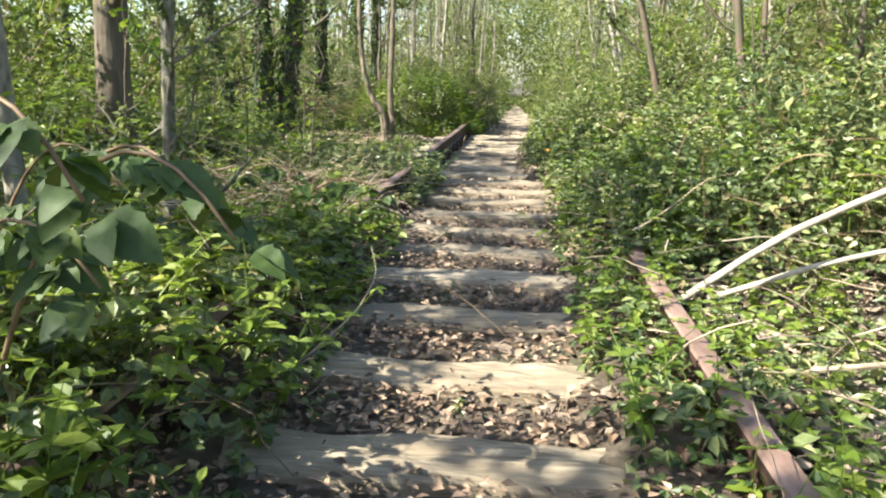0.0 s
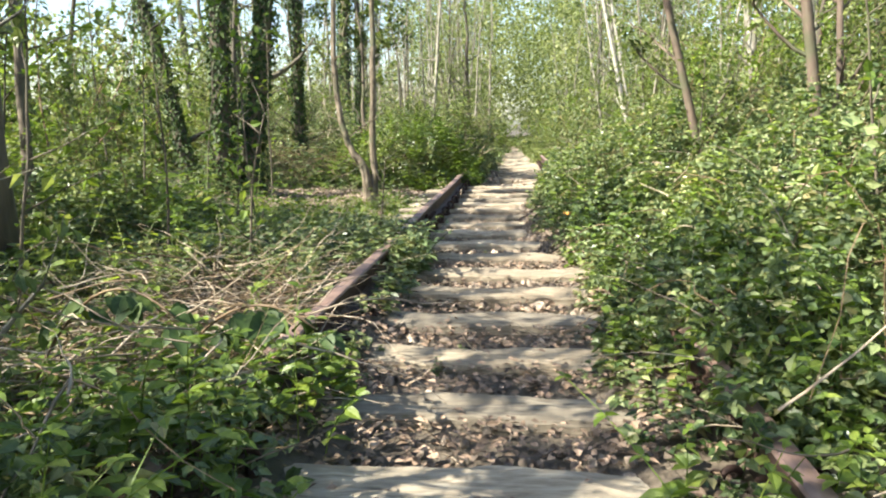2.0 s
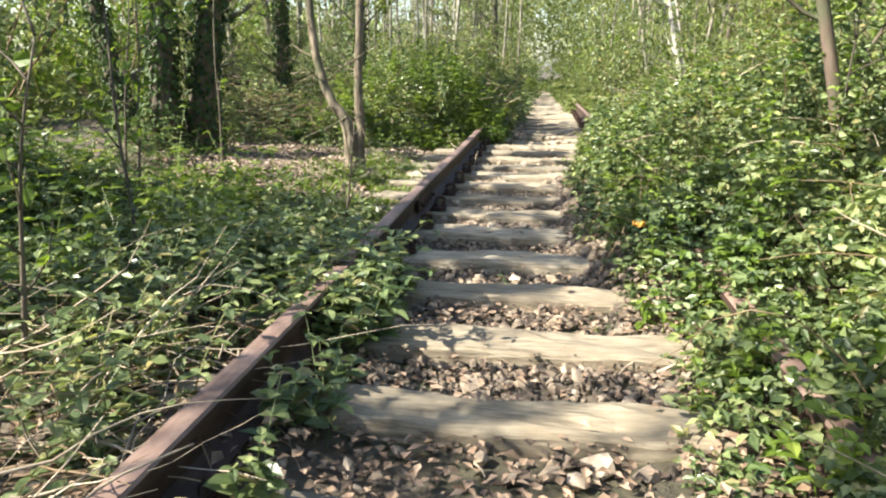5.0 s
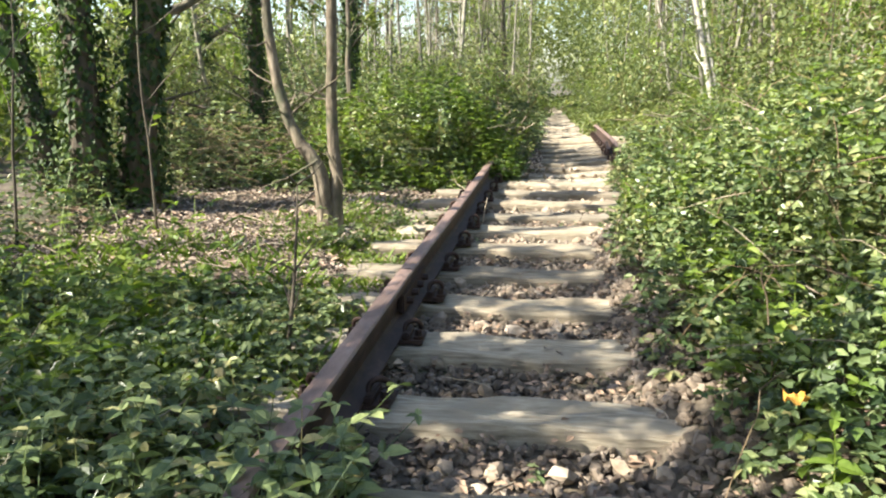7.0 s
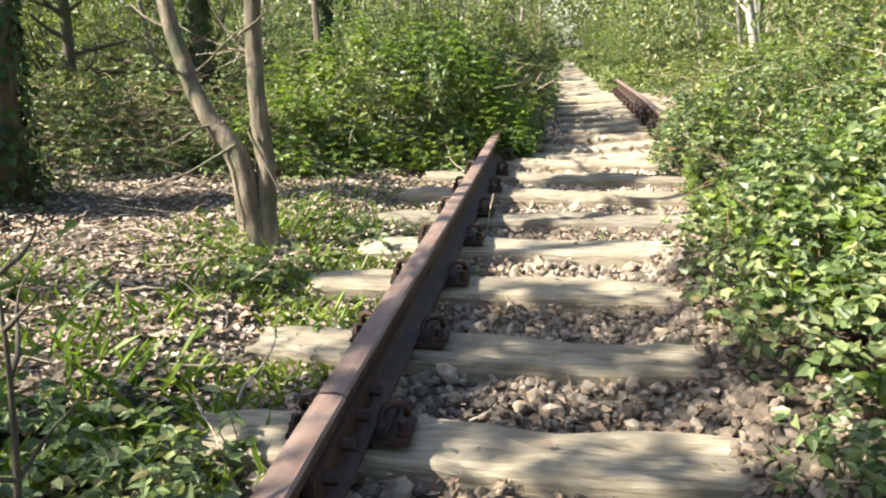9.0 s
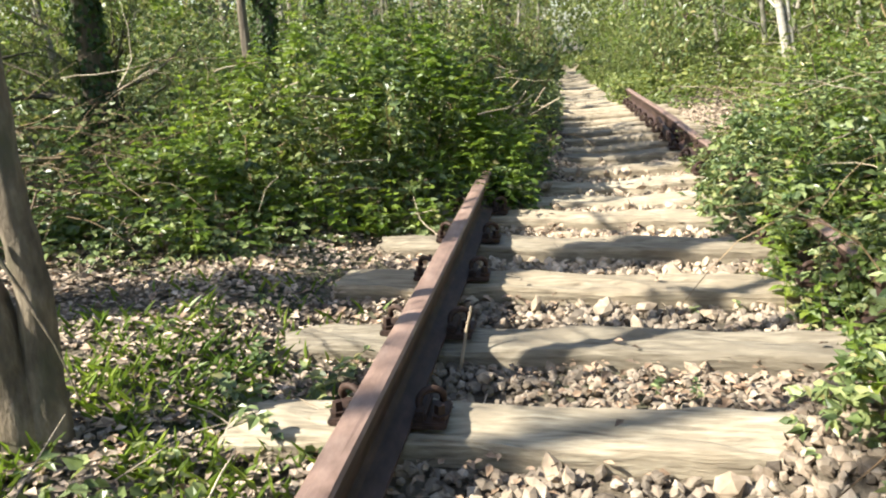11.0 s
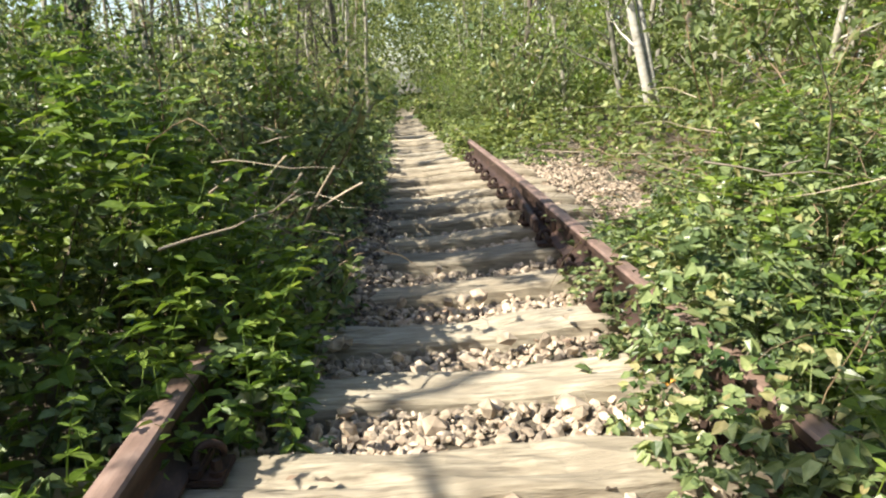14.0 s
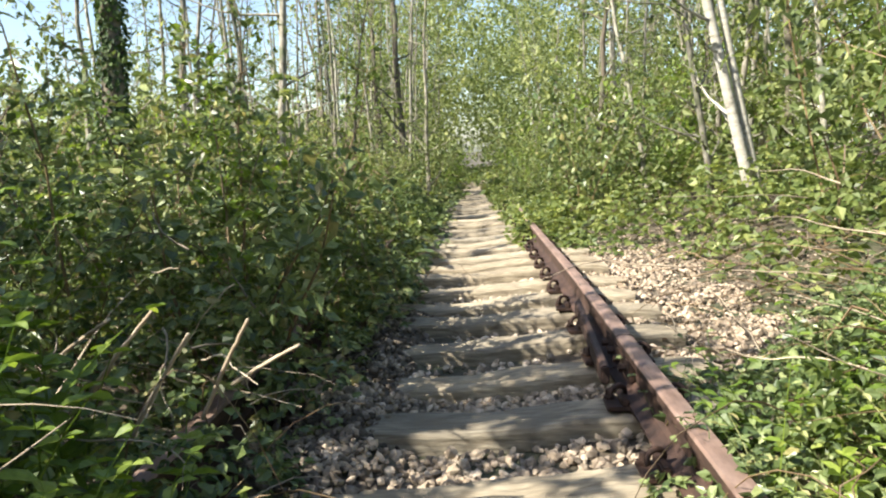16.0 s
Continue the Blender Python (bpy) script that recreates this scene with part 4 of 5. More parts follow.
# low ivy and herbs on the left, between rail and trees
v, g = undergrowth(62000, -3.6, -0.8, 3.6, 12.4, 140, 0.04, "blunt", least=0.025, power=1.2)
tagged(new("ground_cover", mesh_of("ground_cover", v, g, BRAMBLE)), "low green ivy and herbs among dead leaves", "ground cover", kind="stuff")
v, g = undergrowth(24000, -2.9, -0.84, 6.6, 9.7, 142, 0.046, "blunt", least=0.03, power=1.0)
tagged(new("ground_cover", mesh_of("ground_cover", v, g, BRAMBLE)), "low leafy herbs hiding the sleeper ends", "ground cover", kind="stuff")


def grass(n, x, y, rx, ry, seed, tall):
    """Upright blades, thick in the middle of the patch."""
    r = np.random.default_rng(seed)
    px, py = r.normal(x, rx, n), r.normal(y, ry, n)
    ok = (px < -0.86) & (wave(px, py, 3.0, 1.0) > -0.35)
    px, py = px[ok], py[ok]
    m = len(px)
    a = r.uniform(0, 2 * np.pi, m)
    D = np.stack([np.cos(a) * 0.75, np.sin(a) * 0.75, r.uniform(0.4, 1.2, m)], -1)
    L = tall * r.uniform(0.5, 1.3, m)
    return leaves(np.stack([px, py, ground_z(px, py)], -1), D, np.stack([-np.sin(a), np.cos(a), 0.6 + 0 * a], -1) + r.normal(0, 0.3, (m, 3)), L, L * 0.13, True)


v, g = merged([grass(2600, -1.45, 10.75, 0.33, 0.55, 150, 0.085), grass(1300, -1.1, 9.7, 0.16, 0.5, 151, 0.08), grass(2600, -1.7, 8.3, 0.5, 0.7, 152, 0.13), grass(700, -2.5, 9.6, 0.3, 0.3, 153, 0.1)])
tagged(new("grass_tuft", mesh_of("grass_tuft", v, g, SPRING)), "sparse light green grass round the forked tree", "grass", kind="stuff")
v, g = undergrowth(15000, -1.3, -0.45, 16.6, 27.0, 144, 0.07, False, least=0.03)
tagged(new("ground_cover", mesh_of("ground_cover", v, g, WOODS)), "green weeds covering the buried rail", "ground cover", kind="stuff")
v, g = undergrowth(12000, 0.42, 1.3, 19.6, 30.0, 143, 0.075, False, least=0.03)
tagged(new("ground_cover", mesh_of("ground_cover", v, g, WOODS)), "green weeds growing over the distant rail", "ground cover", kind="stuff")
v, g = undergrowth(16000, 0.3, 1.0, -1.0, 14.5, 141, 0.036, False, least=0.03)
tagged(new("ivy_cover", mesh_of("ivy_cover", v, g, IVY)), "dark ivy creeping over the rail", "ivy", kind="stuff")


# ---- ballast and litter ----
def stones(n, x0, x1, y0, y1, seed, keep, size=(0.011, 0.024)):
    r = np.random.default_rng(seed)
    g = (1 + 5 ** 0.5) / 2
    block = np.array([(-1, g, 0), (1, g, 0), (-1, -g, 0), (1, -g, 0), (0, -1, g), (0, 1, g), (0, -1, -g), (0, 1, -g), (g, 0, -1), (g, 0, 1), (-g, 0, -1), (-g, 0, 1)]) / 1.9
    tri = np.array([(0, 11, 5), (0, 5, 1), (0, 1, 7), (0, 7, 10), (0, 10, 11), (1, 5, 9), (5, 11, 4), (11, 10, 2), (10, 7, 6), (7, 1, 8),
                    (3, 9, 4), (3, 4, 2), (3, 2, 6), (3, 6, 8), (3, 8, 9), (4, 9, 5), (2, 4, 11), (6, 2, 10), (8, 6, 7), (9, 8, 1)])
    x, y = r.uniform(x0, x1, n), r.uniform(y0, y1, n)
    ok = keep(x, y)
    x, y = x[ok], y[ok]
    m = len(x)
    s = r.uniform(*size, m)[:, None, None] * r.uniform(0.6, 1.3, (m, 1, 3)) * np.array([1.15, 1.0, 0.75])
    v = (block[None] * r.uniform(0.78, 1.15, (m, 12, 1)) + r.normal(0, 0.09, (m, 12, 3))) * s
    tip, lean = r.uniform(-0.9, 0.9, (m, 1)), r.uniform(-0.9, 0.9, (m, 1))
    v = np.stack([v[..., 0], v[..., 1] * np.cos(tip) - v[..., 2] * np.sin(tip), v[..., 1] * np.sin(tip) + v[..., 2] * np.cos(tip)], -1)
    v = np.stack([v[..., 0] * np.cos(lean) + v[..., 2] * np.sin(lean), v[..., 1], v[..., 2] * np.cos(lean) - v[..., 0] * np.sin(lean)], -1)
    a = r.uniform(0, 2 * np.pi, m)
    c, d = np.cos(a)[:, None], np.sin(a)[:, None]
    v = np.stack([v[..., 0] * c - v[..., 1] * d, v[..., 0] * d + v[..., 1] * c, v[..., 2]], -1)
    v += np.stack([x, y, ground_z(x, y) + r.uniform(0.0, 0.022, m)], -1)[:, None]
    f = (np.arange(m)[:, None, None] * 12 + tri).reshape(-1, 3)
    return v.reshape(-1, 3), f


def off_sleeper(y):
    return np.abs((y - FIRST + PITCH / 2) % PITCH - PITCH / 2) > 0.12


bed = thing("ballast", "pale crushed stone ballast between the sleepers", "ballast", kind="structure")
for n, y0, y1, seed in ((8500, 6.0, 9.4, 301), (6500, 9.4, 12.0, 307), (12000, 12.0, 16.5, 305), (4200, 16.5, 24.0, 306)):
    v, f = stones(n, -0.95, 0.95, y0, y1, seed, lambda x, y: off_sleeper(y))
    part("loose_stones", mesh_of("loose_stones", v, f, SOILED_STONE if y0 < 9 else STONE), bed, kind="stuff")
v, f = stones(1300, -0.85, 0.85, -1.0, 7.0, 302, lambda x, y: off_sleeper(y))
part("loose_stones", mesh_of("loose_stones", v, f, SOILED_STONE), bed, kind="stuff")
v, f = stones(2200, -2.1, -0.9, 9.4, 13.4, 303, lambda x, y: ((wave(x, y, 1.7, 3.0) > 0.2) | (x > -1.15)) & ((x > -1.25) | (y < 12.6)), (0.009, 0.02))
part("loose_stones", mesh_of("loose_stones", v, f, STONE), bed, kind="stuff")
v, f = stones(7000, 0.9, 2.5, 14.5, 23.0, 304, lambda x, y: cover_z(x, y) < 0.12)
part("loose_stones", mesh_of("loose_stones", v, f, STONE), bed, kind="stuff")
v, f = stones(3400, 0.05, 0.75, 6.8, 11.5, 308, lambda x, y: (x > verge(y) + 0.03) & (x < verge(y) + 0.33))
part("loose_stones", mesh_of("loose_stones", v, f, SOILED_STONE), bed, kind="stuff")
v, f = stones(2000, -0.78, -0.16, 14.8, 18.2, 309, lambda x, y: x < -0.2 + 0.05 * wave(y, y, 2.0))
part("loose_stones", mesh_of("loose_stones", v, f, SOILED_STONE), bed, kind="stuff")
singles = []
for s in range(6):
    v, f = stones(1, 0, 0.0001, 0, 0.0001, 310 + s, lambda x, y: x > -1, (0.026, 0.036))
    singles.append(mesh_of("stone", v - v.mean(0), f, STONE))
r = np.random.default_rng(320)
count = 0
while count < 280:
    x, y = r.uniform(-0.62, 0.6), r.uniform(2.0, 15.5)
    if not off_sleeper(y):
        continue
    ob = part("stone", singles[count % 6], bed)
    ob.matrix_world = pose(x, y, -0.05 + r.uniform(0, 0.012), r.uniform(-25, 25), r.uniform(-25, 25), r.uniform(0, 360)) @ Matrix.Scale(r.uniform(0.7, 1.3), 4)
    count += 1


def litter(n, x0, x1, y0, y1, seed, keep, length=0.05, height=0.012):
    r = np.random.default_rng(seed)
    x, y = r.uniform(x0, x1, n), r.uniform(y0, y1, n)
    ok = keep(x, y, r)
    x, y = x[ok], y[ok]
    m = len(x)
    P = np.stack([x, y, ground_z(x, y) + r.uniform(0.004, height + 0.02, m)], -1)
    a = r.uniform(0, 2 * np.pi, m)
    D = np.stack([np.cos(a), np.sin(a), r.normal(0, 0.2, m)], -1)
    L = length * r.uniform(0.5, 1.3, m)
    return leaves(P, D, np.array([0, 0, 1.0]) + r.normal(0, 0.3, (m, 3)), L, L * r.uniform(0.45, 0.8, m))


v1 = litter(27000, -0.95, 0.95, -1.0, 7.5, 401, lambda x, y, r: off_sleeper(y) & (r.random(len(x)) < 1.1 - 0.08 * y), 0.036, 0.05)
v2 = litter(21000, -4.2, -0.85, 3.0, 13.6, 402, lambda x, y, r: r.random(len(x)) < 0.8 - 0.5 * smooth(y, 8.8, 10.0), 0.055)
v8 = litter(5200, -2.0, -0.83, 3.0, 5.4, 408, lambda x, y, r: r.random(len(x)) < 0.9, 0.05, 0.03)
v3 = litter(8000, 0.82, 2.2, -1.0, 4.2, 403, lambda x, y, r: r.random(len(x)) < 0.9, 0.06)
v4 = litter(3600, -0.7, 0.7, 7.0, 15.0, 404, lambda x, y, r: off_sleeper(y) & (wave(x, y, 1.5) > 0.1), 0.045, 0.04)
v6 = litter(700, -0.62, 0.62, 0.0, 15.0, 406, lambda x, y, r: ~off_sleeper(y) & (r.random(len(x)) < 0.9 - 0.05 * y), 0.04, 0.0)
v6[0][:, 2] += 0.004 - ground_z(v6[0][:, 0], v6[0][:, 1])
v7 = litter(6000, -0.9, 0.8, 6.5, 11.5, 407, lambda x, y, r: off_sleeper(y) & (wave(x, y, 1.9, 2.0) > -0.25), 0.03, 0.045)
v, g = merged([v1, v2, v4, v6, v7, v8])
tagged(new("leaf_litter", mesh_of("leaf_litter", v, g, LITTER)), "dry brown and tan leaf litter on the ground", "leaf litter", kind="stuff")
v5 = litter(24000, -3.4, -0.88, 8.9, 13.6, 405, lambda x, y, r: r.random(len(x)) < 1.1 - 0.5 * smooth(y, 9.6, 8.9), 0.034, 0.018)
v, g = merged([v3, v5, litter(5200, 0.9, 2.9, 14.8, 22.5, 409, lambda x, y, r: r.random(len(x)) < 0.85, 0.045, 0.03)])
tagged(new("leaf_litter", mesh_of("leaf_litter", v, g, PALE_LITTER)), "pale bleached leaf litter covering the sunlit clearing", "leaf litter", kind="stuff")


# ---- far woods that close the view ----
def blobs(n, per, seed, place, radius, length):
    """Leaf clumps: n centres from place(r), each a loose ball of leaves."""
    r = np.random.default_rng(seed)
    c = np.array([place(r) for _ in range(n)])
    rad = r.uniform(*radius, n)
    d = unit(r.normal(0, 1, (n, per, 3))) * (r.random((n, per, 1)) ** 0.45) * rad[:, None, None] * np.array([1, 1, 0.75])
    P = (c[:, None] + d).reshape(-1, 3)
    L = length * r.uniform(0.6, 1.4, len(P))
    return leaves(P, r.normal(0, 1, P.shape), np.array([0, 0, 1.0]) + r.normal(0, 0.6, P.shape), L, L * 0.65)


def far_place(r):
    y = r.uniform(34, 74)
    side = 1 if r.random() < 0.62 else -1
    inner = 1.3 + 0.02 * (y - 34)
    x = side * (inner + r.gamma(1.6, 3.0))
    z = r.uniform(0.3, 9.0) if side > 0 or y > 60 else r.uniform(0.3, 2.4)
    if z > 3.2 and y > 50 and r.random() < 0.25:
        x = r.uniform(-2.5, 2.5)
    return x, y, z


def tunnel_place(r):
    while True:
        x, y, z = r.uniform(-8, 8), r.uniform(46, 66), r.uniform(0.3, 9)
        if abs(x + 0.3) > 0.5 or z > 1.9:
            return x, y, z


v, g = blobs(300, 50, 505, tunnel_place, (0.9, 1.7), 0.22)
tagged(new("far_woods", mesh_of("far_woods", v, g, HAZED)), "distant trees meeting over the track", "woods", kind="stuff")
v, g = blobs(600, 40, 501, far_place, (0.5, 1.3), 0.17)
tagged(new("far_woods", mesh_of("far_woods", v, g, HAZED)), "distant green woodland closing over the track", "woods", kind="stuff")


def end_place(r):
    x = r.uniform(-34, 34)
    while abs(x + 0.4) < 0.8:
        x = r.uniform(-34, 34)
    z = r.uniform(0.2, 13.0 if x > -5 else 4.0)
    return x, 80 + r.uniform(0, 8) - 0.012 * x * x, z


def close_place(r):
    while True:
        x, y, z = r.uniform(-8, 6), r.uniform(58, 78), r.uniform(0.3, 12.0)
        if abs(x + 0.35) > 0.6 or z > 2.0:
            return x, y, z


v, g = blobs(380, 50, 506, close_place, (0.9, 1.9), 0.26)
tagged(new("far_woods", mesh_of("far_woods", v, g, HAZED)), "distant tree crowns closing the end of the line", "woods", kind="stuff")
v, g = blobs(640, 30, 502, end_place, (0.9, 2.0), 0.42)
tagged(new("far_woods", mesh_of("far_woods", v, g, WOODS)), "distant wall of green trees at the end of the line", "woods", kind="stuff")


def hedge_place(r):
    y = r.uniform(-12, 75)
    return -15 - r.uniform(0, 10) - 0.1 * y, y, r.uniform(0.2, 2.4)


v, g = blobs(520, 36, 503, hedge_place, (0.5, 1.3), 0.2)
tagged(new("far_hedge", mesh_of("far_hedge", v, g, WOODS)), "distant green hedge behind the trees", "hedge", kind="stuff")


def right_place(r):
    y = r.uniform(-4, 45)
    x = 5.5 + r.gamma(2.0, 2.5)
    return x, y, float(ground_z(x, y)) + r.uniform(0.2, 6.5)


v, g = blobs(430, 46, 504, right_place, (0.4, 1.1), 0.13)
tagged(new("woodland_foliage", mesh_of("woodland_foliage", v, g, WOODS)), "dense green foliage of the wooded bank", "foliage", kind="stuff")


# ---- shoots, twigs and small things ----
def shoots(n, x0, x1, y0, y1, seed, keep, tall=(0.12, 0.4), length=0.064, pairs=4):
    """Young upright stems with leaves in pairs: stems and leaves."""
    r = np.random.default_rng(seed)
    x, y = r.uniform(x0, x1, n), r.uniform(y0, y1, n)
    ok = keep(x, y)
    x, y = x[ok], y[ok]
    m, k = len(x), 6
    h = r.uniform(*tall, m)
    z = ground_z(x, y) + np.maximum(cover_z(x, y) - 0.12, 0)
    u = np.linspace(0, 1, k)
    bend = r.normal(0, 0.35, (m, 2))
    line = np.stack([x[:, None] + bend[:, :1] * h[:, None] * u ** 1.6, y[:, None] + bend[:, 1:] * h[:, None] * u ** 1.6, z[:, None] + h[:, None] * u], -1)
    stem = tubes(line, np.broadcast_to(np.linspace(0.0026, 0.0012, k), (m, k)), 3)
    P, D, L = [], [], []
    for j in range(pairs):
        f = 0.3 + 0.7 * j / (pairs - 1)
        at = np.stack([np.interp(f, u, np.arange(k)) * np.ones(m)], 0)[0]
        i = np.minimum(at.astype(int), k - 2)
        q = line[np.arange(m), i] + (line[np.arange(m), i + 1] - line[np.arange(m), i]) * (at - i)[:, None]
        a = r.uniform(0, 2 * np.pi, m) + j * 1.57
        for s in (0, np.pi, np.pi * 0.5):
            P.append(q)
            D.append(np.stack([np.cos(a + s), np.sin(a + s), r.uniform(-0.35, 0.45, m)], -1))
            L.append(length * (1.15 - 0.6 * f) * r.uniform(0.7, 1.3, m))
    P, D, L = np.concatenate(P), np.concatenate(D), np.concatenate(L)
    return stem, leaves(P, D, np.array([0, 0, 1.0]) + r.normal(0, 0.3, P.shape), L, L * 0.6, True)


SHOOTS = (
    ("nettle_shoots", "fresh light green shoots along the track edge", (-1.6, -0.4, 0.5, 4.5), 380, (0.12, 0.36), 0.07, SPRING),
    ("nettle_shoots", "fresh light green shoots along the track edge", (0.35, 1.9, 0.8, 12.8), 900, (0.1, 0.3), 0.06, SPRING),
    ("nettle_shoots", "fresh light green shoots before the bramble mound", (-2.8, -0.45, 12.2, 14.5), 600, (0.14, 0.36), 0.07, SPRING),
    ("nettle_shoots", "fresh green shoots beside the rusted rail", (0.6, 2.2, 12.8, 17.0), 300, (0.1, 0.3), 0.05, BRAMBLE),
    ("nettle_shoots", "bright young shoots beside the rusted rail", (0.85, 1.9, 12.6, 15.4), 230, (0.16, 0.38), 0.058, SPRING),
    ("nettle_shoots", "bright nettle shoots before the bramble mound", (-1.6, -0.5, 13.8, 14.7), 170, (0.2, 0.42), 0.08, SPRING),
    ("nettle_shoots", "young green herbs in the clearing", (-3.4, -0.95, 4.5, 12.4), 800, (0.08, 0.25), 0.06, BRAMBLE),
    ("nettle_shoots", "nettles hiding the foot of the rusted rail", (-2.0, -0.82, 5.4, 7.4), 240, (0.16, 0.4), 0.07, BRAMBLE),
    ("nettle_shoots", "young green shoots under the trees", (-5.0, -1.6, 1.0, 9.0), 700, (0.2, 0.6), 0.08, SPRING),
)
for i, (name, label, (x0, x1, y0, y1), n, tall, length, material) in enumerate(SHOOTS):
    stem, leaf = shoots(n, x0, x1, y0, y1, 520 + i, lambda x, y: (cover_z(x, y) > 0.04), tall, length)
    v, g = merged([stem, leaf])
    tagged(new(name, mesh_of(name, v, g, material)), label, "shoots", kind="stuff")


# nettles that hang over the rail
stem, leaf = shoots(120, -0.86, -0.52, 6.42, 7.35, 580, lambda x, y: y < 7.6, (0.16, 0.36), 0.08)
v, g = merged([stem, leaf, *shoots(16, -0.66, -0.5, 5.2, 6.3, 581, lambda x, y: y < 7.6, (0.1, 0.26), 0.075)])
tagged(new("nettle_shoots", mesh_of("nettle_shoots", v, g, BRAMBLE)), "leafy nettles hanging over the rusted rail", "shoots", kind="stuff")


def dead_twigs(n, x0, x1, y0, y1, seed, size=(0.25, 0.8), high=0.2, keep=None):
    """Dry, bent, pale twigs that lie across each other."""
    r = np.random.default_rng(seed)
    lines, rad = [], []
    for _ in range(n):
        x, y = r.uniform(x0, x1), r.uniform(y0, y1)
        if keep and not keep(x, y):
            continue
        a, e = r.uniform(0, 2 * np.pi), r.uniform(-0.1, 0.5)
        z = float(ground_z(x, y)) + 0.02 + r.uniform(0, high)
        p, q = limb((x, y, z), (math.cos(a), math.sin(a), e), r.uniform(*size), r.uniform(0.002, 0.0055), k=8, lift=-0.35, wob=0.14, r=r)
        p[:, 2] = np.maximum(p[:, 2], ground_z(p[:, 0], p[:, 1]) + 0.008)
        lines.append(p), rad.append(q)
    return tubes(np.array(lines), np.array(rad), 3)


v, g = merged([dead_twigs(400, -2.3, -0.85, 4.0, 6.4, 541), dead_twigs(260, -2.6, -0.6, 0.4, 4.4, 542, high=0.45),
               dead_twigs(200, 0.7, 2.4, 0.5, 5.0, 543, high=0.3), dead_twigs(200, 0.8, 2.4, 5.0, 16.5, 544, high=0.8),
               dead_twigs(120, -0.6, 0.6, 0.5, 14.0, 545, (0.08, 0.22), 0.01), dead_twigs(180, -3.4, -0.9, 7.0, 13.4, 546, (0.1, 0.5), 0.05),
               dead_twigs(140, -3.6, -0.7, 12.8, 17.5, 547, (0.3, 0.8), 0.9), dead_twigs(70, -1.6, -0.6, 14.6, 15.7, 551, (0.25, 0.7), 0.5)])
tagged(new("dead_twigs", mesh_of("dead_twigs", v, g, DEAD, True)), "dry pale twigs tangled on the ground", "twigs", kind="stuff")
v, g = merged([dead_twigs(330, -2.4, -0.85, 4.0, 6.8, 548, (0.2, 0.7), 0.16), dead_twigs(220, -3.4, -1.0, 0.6, 4.4, 549, (0.3, 0.9), 0.5), dead_twigs(200, 1.0, 2.8, 3.0, 16.0, 550, (0.3, 0.8), 0.7),
               dead_twigs(320, -4.2, -2.3, 11.9, 13.6, 552, (0.3, 0.8), 0.5), dead_twigs(260, 1.15, 2.8, 13.8, 17.6, 553, (0.3, 0.75), 0.45),
               dead_twigs(300, -1.9, -0.84, 3.3, 5.3, 554, (0.2, 0.6), 0.22)])
tagged(new("brown_twigs", mesh_of("brown_twigs", v, g, CANE, True)), "brown dead bramble stems tangled on the ground", "twigs", kind="stuff")


def stick(name, label, points, r0, r1, material=DEAD):
    p = np.array(points, dtype=float)
    u = np.linspace(0, len(p) - 1, 14)
    line = np.stack([np.interp(u, np.arange(len(p)), p[:, c]) for c in range(3)], -1)
    line[1:-1] = (line[:-2] + line[1:-1] + line[2:]) / 3 + np.random.default_rng(int(r0 * 1e5)).normal(0, r0 * 0.12, (12, 3))
    v, g = tubes(line[None], np.linspace(r0, r1, 14)[None], 7)
    ob = new(name, mesh_of(name, v - line[0], g, material, True))
    ob.location = tuple(line[0])
    return tagged(ob, label, "branch", "fallen branches")


stick("fallen_branch", "pale bare fallen branch propped in the brambles", ((0.86, 3.12, 0.06), (1.2, 3.05, 0.36), (1.6, 2.98, 0.6), (2.4, 2.85, 1.1)), 0.0165, 0.011, BLEACHED)
stick("fallen_branch", "thin pale fallen branch in the brambles", ((1.0, 3.2, 0.06), (1.4, 3.12, 0.25), (1.9, 3.0, 0.42), (2.5, 2.9, 0.55)), 0.0135, 0.008, BLEACHED)
stick("fallen_branch", "short pale stick on the leaf litter", ((1.05, 2.45, 0.03), (1.3, 2.47, 0.06), (1.7, 2.55, 0.08)), 0.013, 0.007)
stick("stick", "short pale stick leaning on the rail", ((-0.62, 11.36, -0.05), (-0.605, 11.39, 0.06), (-0.59, 11.42, 0.14)), 0.006, 0.004)
stick("fallen_branch", "thin pale twig arching over the rail", ((-0.62, 4.55, -0.02), (-0.78, 4.75, 0.15), (-0.72, 5.1, 0.25), (-0.62, 5.3, 0.24)), 0.0045, 0.002)
stick("fallen_branch", "thin pale twig arching over the rail", ((-0.68, 4.6, -0.02), (-0.72, 4.7, 0.1), (-0.68, 4.95, 0.19), (-0.6, 5.1, 0.19)), 0.004, 0.002)
stick("fallen_branch", "bare bent twig at the track edge", ((-0.5, 2.35, 0.0), (-0.35, 2.6, 0.12), (-0.32, 2.8, 0.2), (-0.36, 2.9, 0.28)), 0.0035, 0.002)
for x, y, z, dx, dz in ((-0.88, 14.8, 0.36, 0.14, 0.15), (-0.74, 14.8, 0.3, 0.19, 0.28), (-0.54, 14.85, 0.4, 0.12, 0.2), (-0.46, 14.9, 0.43, 0.15, 0.09), (-0.82, 14.75, 0.42, 0.22, 0.24), (-0.95, 14.9, 0.5, 0.16, 0.1)):
    stick("dead_cane", "pale dead bramble cane leaning in the bush", ((x - dx * 0.4, y + 0.03, z - dz * 0.4), (x + dx * 0.45, y - 0.02, z + dz * 0.5), (x + dx, y - 0.06, z + dz)), 0.0058, 0.0045)



